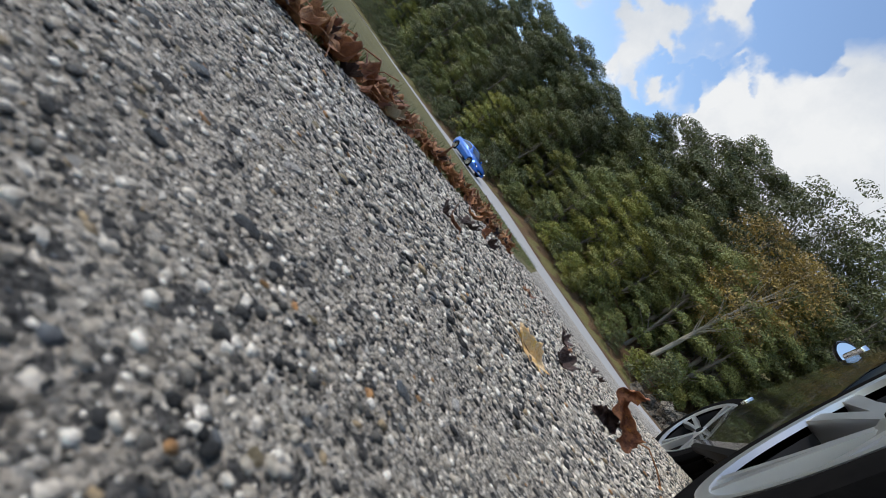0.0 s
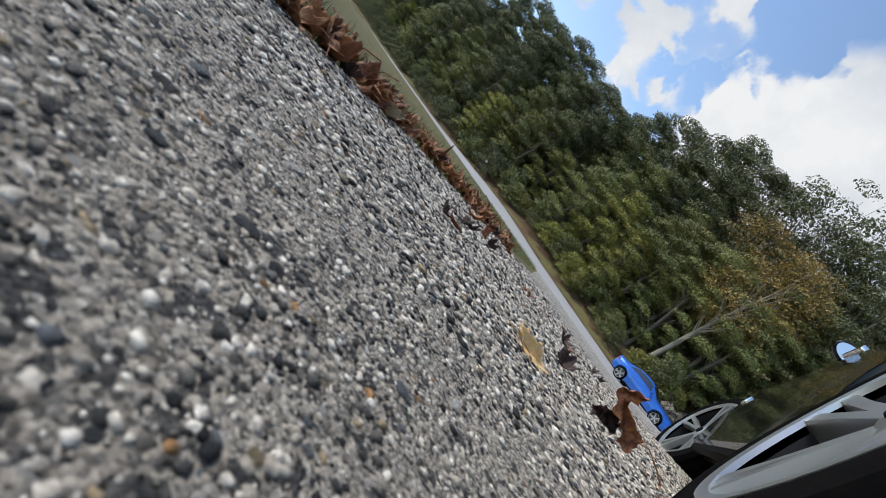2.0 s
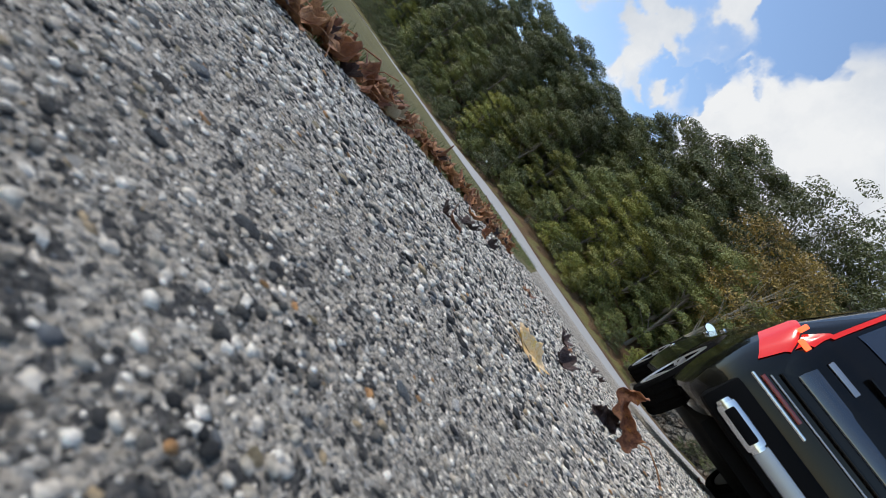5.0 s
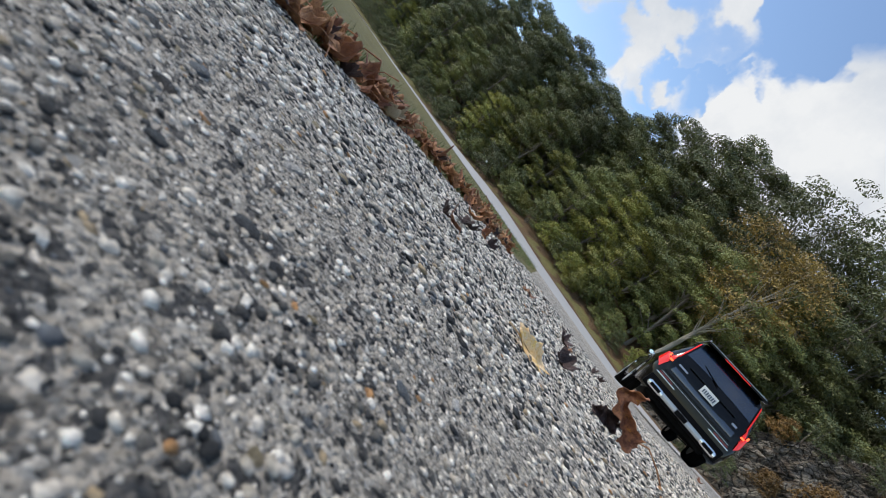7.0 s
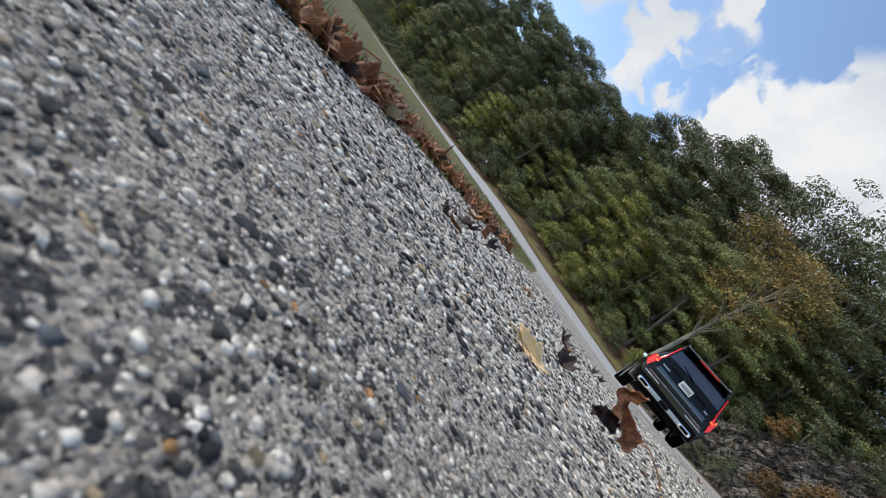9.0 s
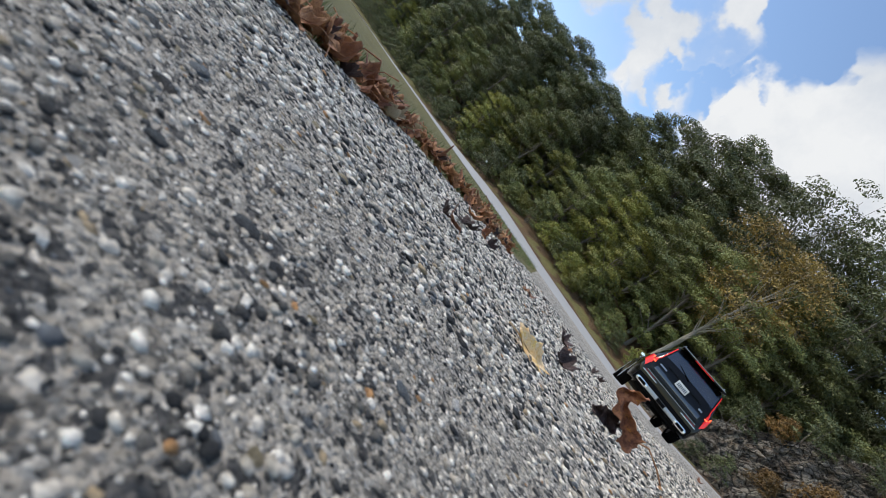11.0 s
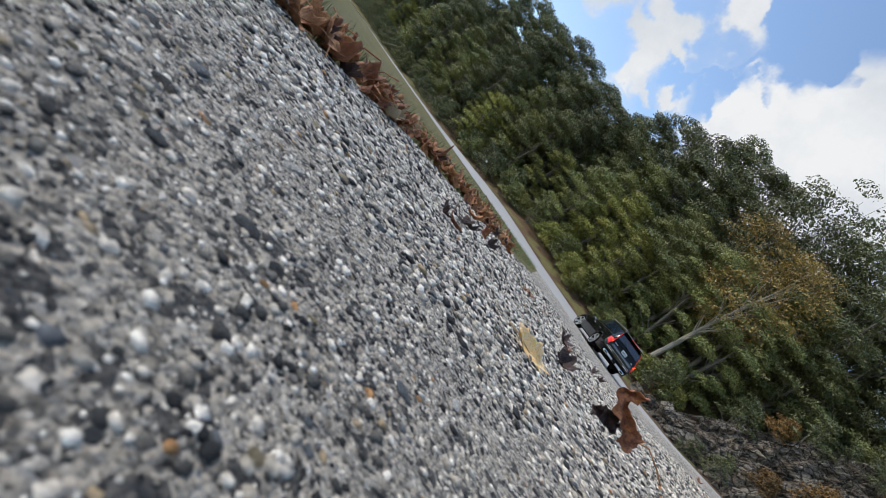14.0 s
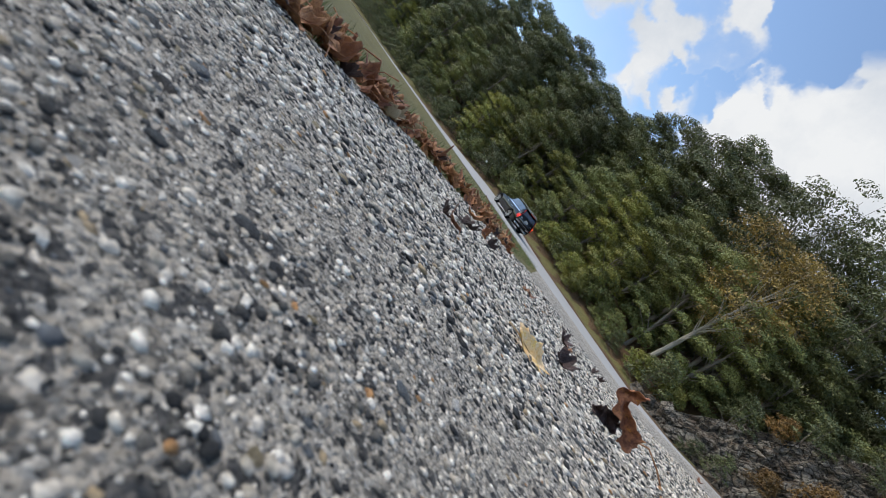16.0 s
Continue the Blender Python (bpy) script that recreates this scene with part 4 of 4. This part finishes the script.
def wing_mirror(car, x, y, z, paint, size=1.0):
    side = 1 if y > 0 else -1
    bm = bmesh.new()
    bmesh.ops.create_icosphere(bm, subdivisions=3, radius=1, matrix=Matrix.Translation((x, y, z)) @ Matrix.Diagonal((0.085 * size, 0.135 * size, 0.088 * size, 1)))
    for v in bm.verts:
        v.co.x = max(v.co.x, x - 0.035 * size)
    tube(bm, (x + 0.01, y - side * 0.07, z - 0.06), (x + 0.03, y - side * 0.19, z - 0.12), 0.02, 0.03)
    m = part("wing_mirror", bm, paint, car)
    part("mirror_glass", oval(bmesh.new(), Matrix.Translation((x - 0.038 * size, y, z)), 0.112 * size, 0.07 * size), MIRRORGLASS, m, "bright mirror glass")


def suv():
    car = tagged(new("car"), "black large sport utility car with silver wheels, red tail lights lit", "car", "cars")
    # x, half width, sill, middle, belt half width, belt height, roof half width, top
    table = [(-1.10, 0.80, 0.40, 0.62, 0.74, 0.80, 0.70, 0.88), (-1.085, 0.85, 0.37, 0.66, 0.79, 0.88, 0.75, 1.02), (-1.05, 0.90, 0.35, 0.70, 0.83, 0.98, 0.755, 1.14), (-0.98, 0.935, 0.33, 0.74, 0.875, 1.06, 0.73, 1.30),
             (-0.88, 0.955, 0.31, 0.78, 0.90, 1.09, 0.69, 1.52), (-0.80, 0.96, 0.30, 0.80, 0.905, 1.10, 0.665, 1.66), (-0.70, 0.965, 0.29, 0.80, 0.91, 1.10, 0.65, 1.715), (-0.3, 0.97, 0.28, 0.80, 0.915, 1.09, 0.645, 1.755),
             (0.5, 0.968, 0.27, 0.80, 0.91, 1.07, 0.64, 1.775), (1.1, 0.966, 0.27, 0.80, 0.905, 1.055, 0.63, 1.76), (1.45, 0.966, 0.27, 0.80, 0.905, 1.05, 0.61, 1.70), (1.9, 0.966, 0.27, 0.79, 0.90, 1.05, 0.60, 1.43),
             (2.3, 0.966, 0.27, 0.79, 0.89, 1.04, 0.62, 1.16), (2.45, 0.966, 0.27, 0.79, 0.88, 1.03, 0.66, 1.12), (3.0, 0.965, 0.28, 0.78, 0.85, 1.00, 0.64, 1.09), (3.5, 0.93, 0.29, 0.74, 0.79, 0.92, 0.60, 1.01),
             (3.72, 0.86, 0.31, 0.68, 0.73, 0.84, 0.56, 0.93), (3.82, 0.78, 0.33, 0.62, 0.68, 0.76, 0.52, 0.83), (3.86, 0.70, 0.36, 0.56, 0.62, 0.68, 0.5, 0.74)]
    sh = Shell(table, (0.0, 2.984), 0.394, 0.43)
    part("body", sh.body(), BLACKPAINT, car, "glossy black body")
    part("underbody", box(bmesh.new(), 1.4, 0, 0.5, 4.7, 1.36, 0.5, 0.05), PLASTIC, car)
    for t0, t1 in ((6.25, 6.97), mirrored(6.25, 6.97)):
        flip = t0 > 10
        for x0, x1, k in ((-0.62, 0.05, 0.06), (0.12, 0.98, 0.0), (1.04, 1.72, -0.16)):
            part("side_window", sh.patch(x0 if not flip else x0 + k, x1 if not flip else x1 + k, t0, t1, 8, 5, 0.006, skew=k if not flip else -k), GLASS, car, "dark tinted side window")
        a, b = (6.1, 6.2) if not flip else mirrored(6.1, 6.2)
        part("window_trim", sh.patch(-0.66, 2.05, a, b, 30, 1, 0.008), CHROME, car, "bright window trim")
        for x in (0.43, 1.03, 2.2):
            a, b = (2.2, 5.9) if not flip else mirrored(2.2, 5.9)
            part("door_gap", sh.patch(x, x + 0.007, a, b, 1, 14, 0.0015), PLASTIC, car)
        sd = -1 if flip else 1
        part("sill_trim", box(bmesh.new(), 1.5, sd * 0.908, 0.34, 1.75, 0.02, 0.03, 0.008), SATIN, car, "silver sill strip")
        part("cladding", box(bmesh.new(), 1.5, sd * 0.875, 0.29, 1.9, 0.05, 0.09, 0.02), PLASTIC, car)
        for x in (0.62, 1.56):
            part("door_handle", box(bmesh.new(), x, sd * 0.945, 0.95, 0.20, 0.035, 0.03, 0.01), CHROME, car)
        for x in (2.44, 2.50):
            part("side_badge", box(bmesh.new(), x, sd * 0.958, 0.66, 0.018, 0.016, 0.06, 0.004), CHROME, car, "bright fender badge bar")
        # tail light: a low block round the corner and a slim blade up the pillar
        a, b = (4.3, 5.6) if not flip else mirrored(4.3, 5.6)
        low = part("tail_light", sh.patch(-1.075, -0.86, a, b, 10, 6, 0.014), TAIL, car, "lit red tail light")
        a, b = (6.0, 7.25) if not flip else mirrored(6.0, 7.25)
        part("light_blade", sh.patch(-1.068, -1.015, a, b, 6, 5, 0.012), TAIL, low)
        a, b = (7.1, 7.45) if not flip else mirrored(7.1, 7.45)
        part("light_blade", sh.patch(-1.03, -0.80, a, b, 10, 2, 0.012), TAIL, low)
        part("bulb", box(bmesh.new(), -1.085, sd * 0.80, 0.985, 0.02, 0.07, 0.035, 0.008), TAILHOT, low, "bright bulb")
        part("bulb", box(bmesh.new(), -1.03, sd * 0.868, 1.05, 0.02, 0.03, 0.06, 0.008), TAILHOT, low, "bright bulb")
        part("roof_rail", tube(tube(tube(bmesh.new(), (-0.55, sd * 0.60, 1.815), (1.25, sd * 0.60, 1.80), 0.018), (-0.55, sd * 0.60, 1.815), (-0.72, sd * 0.61, 1.72), 0.018), (1.25, sd * 0.6, 1.8), (1.4, sd * 0.61, 1.70), 0.018),
             SATIN, car, "silver roof rail")
        part("exhaust_tip", box(box(bmesh.new(), -1.125, sd * 0.60, 0.435, 0.05, 0.29, 0.125, 0.03), -1.12, sd * 0.60, 0.435, 0.04, 0.33, 0.09, 0.02), CHROME, car, "chrome exhaust surround")
        part("exhaust_mouth", box(bmesh.new(), -1.142, sd * 0.60, 0.435, 0.03, 0.22, 0.07, 0.02), PLASTIC, car)
        part("bumper_trim", box(bmesh.new(), -1.105, sd * 0.60, 0.665, 0.02, 0.42, 0.022, 0.006), CHROME, car, "chrome bumper line")
        part("reflector", box(bmesh.new(), -1.107, sd * 0.62, 0.70, 0.015, 0.30, 0.028, 0.006), REFLECTOR, car, "red reflector")
        wing_mirror(car, 2.02, sd * 0.93, 1.085, BLACKPAINT, 0.60)
    part("rear_window", sh.patch(-0.985, -0.845, 7.85, 12.15, 8, 16, 0.006), GLASS, car, "dark rear window with the sky's blue reflection in its colour")
    part("windscreen", sh.patch(1.5, 2.22, 7.4, 12.6, 8, 14, 0.005), GLASS, car, "dark windscreen")
    part("spoiler", box(bmesh.new(), -0.80, 0, 1.715, 0.26, 1.30, 0.035, 0.014), BLACKPAINT, car)
    part("high_brake_light", box(bmesh.new(), -0.934, 0, 1.708, 0.012, 0.56, 0.018, 0.004), TAIL, car, "slim red brake light")
    part("rear_bumper", box(bmesh.new(), -1.06, 0, 0.47, 0.12, 1.66, 0.26, 0.05), PLASTIC, car)
    part("skid_trim", box(bmesh.new(), -1.122, 0, 0.44, 0.03, 0.9, 0.10, 0.012), SATIN, car, "satin silver bumper trim")
    part("trim_inset", box(bmesh.new(), -1.14, 0, 0.44, 0.012, 0.24, 0.09, 0.01), PLASTIC, car)
    part("tailgate_step", box(bmesh.new(), -1.11, 0, 0.785, 0.05, 1.46, 0.02, 0.008), BLACKPAINT, car)
    lean = Matrix.Rotation(radians(14), 4, "Y")
    part("tailgate_strip", box(bmesh.new(), -1.068, 0, 1.145, 0.03, 1.0, 0.03, 0.01, lean), BLACKPAINT, car)
    pl = part("number_plate", box(bmesh.new(), -1.098, 0, 1.045, 0.014, 0.32, 0.16, 0.006, lean), PLATE, car, "pale number plate with dark bars")
    for i in range(7):
        part("plate_bar", box(bmesh.new(), -1.108, -0.115 + 0.038 * i, 1.04, 0.004, 0.022, 0.075, 0.0, lean), INK, pl)
    bm = box(bmesh.new(), -1.085, 0.56, 1.03, 0.012, 0.20, 0.035, 0.004, lean)
    part("rear_badge", bm, SATIN, car, "bright badge")
    part("rear_badge", box(bmesh.new(), -1.085, -0.58, 1.03, 0.012, 0.10, 0.04, 0.004, lean), SATIN, car, "bright badge")
    part("tailgate_panel", box(bmesh.new(), -1.088, 0, 0.905, 0.02, 1.36, 0.13, 0.02, Matrix.Rotation(radians(8), 4, "Y")), GLASS, car, "gloss black tailgate panel")
    # highlight of the crease in the black bumper, modelled as a silver bar
    part("crease_highlight", box(bmesh.new(), -1.112, 0, 0.735, 0.012, 1.50, 0.012, 0.004), SATIN, car, "thin silver bar for the highlight on the bumper crease")
    # added silver bar: the sun's reflection along the roof's rear edge, as a shape
    part("roof_glint", box(bmesh.new(), -0.915, 0, 1.742, 0.03, 1.20, 0.014, 0.005), SATIN, car, "silver strip for the sun's glint on the roof spoiler edge")
    part("wiper", tube(bmesh.new(), (-1.02, 0.0, 1.27), (-0.955, 0.38, 1.37), 0.011, 0.006), PLASTIC, car)
    part("grille", box(bmesh.new(), 3.86, 0, 0.66, 0.03, 0.85, 0.28, 0.02), PLASTIC, car)
    for ob in car.children_recursive:
        ob.data.transform(Matrix.Diagonal((1.0, 1.0, 0.985, 1)))
    wheels = [wheel(car, x, y, 0.378, 0.285, 0.26, 5, "wheel with silver twin-spoke rim") for x in (0.0, 2.984) for y in (0.835, -0.835)]
    return car, wheels


def coupe():
    car = tagged(new("car"), "bright blue metallic compact coupe with silver wheels, headlights on", "car", "cars")
    table = [(-0.80, 0.66, 0.38, 0.60, 0.60, 0.78, 0.56, 0.90), (-0.76, 0.76, 0.34, 0.62, 0.70, 0.84, 0.64, 1.00), (-0.62, 0.83, 0.28, 0.66, 0.76, 0.90, 0.68, 1.04), (-0.3, 0.87, 0.24, 0.68, 0.80, 0.92, 0.68, 1.07),
             (-0.12, 0.88, 0.22, 0.68, 0.81, 0.92, 0.62, 1.12), (0.25, 0.885, 0.20, 0.68, 0.82, 0.92, 0.56, 1.30), (0.6, 0.885, 0.20, 0.68, 0.82, 0.91, 0.54, 1.39), (1.0, 0.885, 0.20, 0.68, 0.82, 0.90, 0.54, 1.415), (1.35, 0.885, 0.20, 0.67, 0.82, 0.89, 0.53, 1.38),
             (1.7, 0.885, 0.20, 0.67, 0.81, 0.89, 0.52, 1.19), (2.0, 0.885, 0.20, 0.66, 0.80, 0.88, 0.56, 1.00), (2.15, 0.885, 0.20, 0.66, 0.79, 0.87, 0.60, 0.97), (2.7, 0.88, 0.21, 0.64, 0.76, 0.83, 0.58, 0.92), (3.2, 0.83, 0.23, 0.58, 0.70, 0.75, 0.54, 0.84),
             (3.45, 0.74, 0.25, 0.52, 0.62, 0.66, 0.48, 0.74), (3.58, 0.62, 0.27, 0.46, 0.52, 0.57, 0.42, 0.64), (3.62, 0.52, 0.30, 0.42, 0.46, 0.50, 0.38, 0.56)]
    sh = Shell(table, (0.0, 2.69), 0.325, 0.365)
    part("body", sh.body(), BLUEPAINT, car, "bright metallic blue body")
    part("underbody", box(bmesh.new(), 1.35, 0, 0.42, 4.1, 1.2, 0.4, 0.05), PLASTIC, car)
    for flip in (False, True):
        sd = -1 if flip else 1
        t = (6.3, 6.95) if not flip else mirrored(6.3, 6.95)
        for x0, x1, k in ((0.02, 0.55, 0.2), (0.62, 1.62, -0.22)):
            part("side_window", sh.patch(x0 if not flip else x0 + k, x1 if not flip else x1 + k, *t, 8, 5, 0.006, skew=k if not flip else -k), GLASS, car, "dark side window")
        t = (2.2, 5.9) if not flip else mirrored(2.2, 5.9)
        for x in (0.58, 1.85):
            part("door_gap", sh.patch(x, x + 0.007, *t, 1, 12, 0.0015), PLASTIC, car)
        part("sill", box(bmesh.new(), 1.35, sd * 0.86, 0.22, 1.8, 0.05, 0.07, 0.015), PLASTIC, car)
        part("door_handle", box(bmesh.new(), 0.85, sd * 0.868, 0.80, 0.18, 0.03, 0.026, 0.008), BLUEPAINT, car)
        t = (4.4, 6.4) if not flip else mirrored(4.4, 6.4)
        h = part("headlight", sh.patch(3.30, 3.52, *t, 6, 5, 0.008), GLASS, car, "glazed headlight")
        part("lamp", box(bmesh.new(), 3.50, sd * 0.58, 0.60, 0.03, 0.11, 0.05, 0.012), LAMP, h, "lit lamp")
        t = (4.3, 6.0) if not flip else mirrored(4.3, 6.0)
        part("tail_light", sh.patch(-0.775, -0.60, *t, 6, 4, 0.008), REFLECTOR, car, "red tail light")
        wing_mirror(car, 1.72, sd * 0.94, 0.98, BLUEPAINT, 0.8)
    part("rear_window", sh.patch(-0.1, 0.45, 7.6, 12.4, 8, 14, 0.006), GLASS, car, "dark rear window")
    part("windscreen", sh.patch(1.42, 1.98, 7.5, 12.5, 8, 14, 0.005), GLASS, car, "dark windscreen")
    part("grille", box(bmesh.new(), 3.615, 0, 0.47, 0.02, 0.62, 0.12, 0.015), PLASTIC, car, "black grille")
    part("air_intake", box(bmesh.new(), 3.60, 0, 0.32, 0.03, 0.9, 0.09, 0.015), PLASTIC, car)
    part("number_plate", box(bmesh.new(), 3.635, 0, 0.40, 0.012, 0.30, 0.10, 0.004), PLATE, car, "pale number plate")
    wheels = [wheel(car, x, y, 0.325, 0.245, 0.225, 5, "wheel with silver spoked rim") for x in (0.0, 2.69) for y in (0.765, -0.765)]
    return car, wheels


SUV, SUV_WHEELS = suv()
COUPE, COUPE_WHEELS = coupe()

# seconds, x, y and heading of the rear axle's middle, lean to the right and lift on its springs
SUV_WAY = [(0.0, 1.322, 0.222, 60.9, 0, 0), (2.2, 1.322, 0.225, 60.9, 0, 0), (2.5, 1.345, 0.265, 61.3, 0, 0), (3.0, 1.48, 0.53, 63.2, 0, 0), (3.5, 1.63, 0.88, 65.3, 0, 0), (4.1, 1.825, 1.52, 70.2, 0, 0), (6.3, 4.47, 7.75, 70.3, -2.5, 0.05),
           (7.5, 5.43, 10.32, 69.7, -2.5, 0.05), (8.2, 5.74, 11.12, 69.2, -2.5, 0.05), (9.0, 5.93, 11.60, 69.0, -2.5, 0.05), (11.5, 6.30, 12.63, 69.8, -2.5, 0.05), (12.0, 6.70, 13.75, 70.0, -2.5, 0.05), (12.5, 7.38, 15.61, 70.6, -2.3, 0.04), (13.0, 8.08, 17.90, 75.5, -1.2, 0.02),
           (13.5, 8.50, 20.35, 83.6, 0, 0), (14.0, 8.42, 22.90, 94.5, 0, 0), (14.5, 7.75, 26.40, 105.5, 0, 0), (15.0, 6.59, 30.30, 112.5, 0, 0), (15.5, 4.35, 33.40, 116.5, 0, 0), (16.0, 1.40, 36.40, 118.5, 0, 0)]
COUPE_WAY = [(0.0, -5.7, 39.4, -45.0), (0.5, -1.9, 36.0, -45.0), (1.0, 1.8, 32.5, -44.5), (1.5, 6.2, 29.1, -43.5), (2.0, 11.1, 25.9, -42.0), (2.5, 15.7, 21.4, -43.0), (3.0, 20.0, 16.5, -43.4), (4.0, 29.2, 7.8, -43.4), (5.0, 38.4, -0.9, -43.4), (16.0, 38.5, -1.0, -43.4)]


def grounded(x, y, heading, level):
    """A pose on the road surface, leaning with it."""
    e = 0.8
    up = Vector((level(x - e, y) - level(x + e, y), level(x, y - e) - level(x, y + e), 2 * e)).normalized()
    f = Vector((math.cos(radians(heading)), math.sin(radians(heading)), 0))
    f = (f - up * f.dot(up)).normalized()
    left = up.cross(f)
    m = Matrix((f, left, up)).transposed().to_4x4()
    return Matrix.Translation((x, y, level(x, y))) @ m


def surface(x, y):
    s = across(x, y)
    return terrain(x, y) + (0.018 if s < 0.6 else 0.022) * smooth((s + 3) / 2)


def drive(car, wheels, way, step, until, steer=((0, 0), (16, 0))):
    walk(car, [(row[0], Matrix.Translation((0, 0, row[5] if len(row) > 4 else 0)) @ grounded(*row[1:4], surface) @ Matrix.Rotation(radians(-row[4] if len(row) > 4 else 0), 4, "X")) for row in way])
    far = [0.0]
    for p, q in zip(way, way[1:]):
        far.append(far[-1] + math.hypot(q[1] - p[1], q[2] - p[2]))
    times = [i * step for i in range(int(until / step) + 1)] + ([16.0] if until < 16 else [])
    for disc, x, y, radius in wheels:
        walk(disc, [(t, wheel_pose(x, y, radius, math.degrees(float(np.interp(t, [w[0] for w in way], far)) / radius), float(np.interp(t, [s[0] for s in steer], [s[1] for s in steer])) if x > 1 else 0.0)) for t in times])


def motions():
    drive(SUV, SUV_WHEELS, SUV_WAY, 0.1, 16.0, ((0, 15), (3.0, 15), (3.5, 11), (4.1, 4), (5.5, 1), (6, 0), (11.5, 0), (12.8, 14), (14.2, 14), (15.2, 4), (16, 2)))
    drive(COUPE, COUPE_WHEELS, COUPE_WAY, 1 / 30, 5.0)
    drift = Vector((0.2517, 0.4348, -0.8646))
    walk(clouds, [(t, Matrix.Rotation(radians(1.75 * (t - 8) / 16), 4, drift)) for t in (0.0, 8.0, 16.0)])


motions()
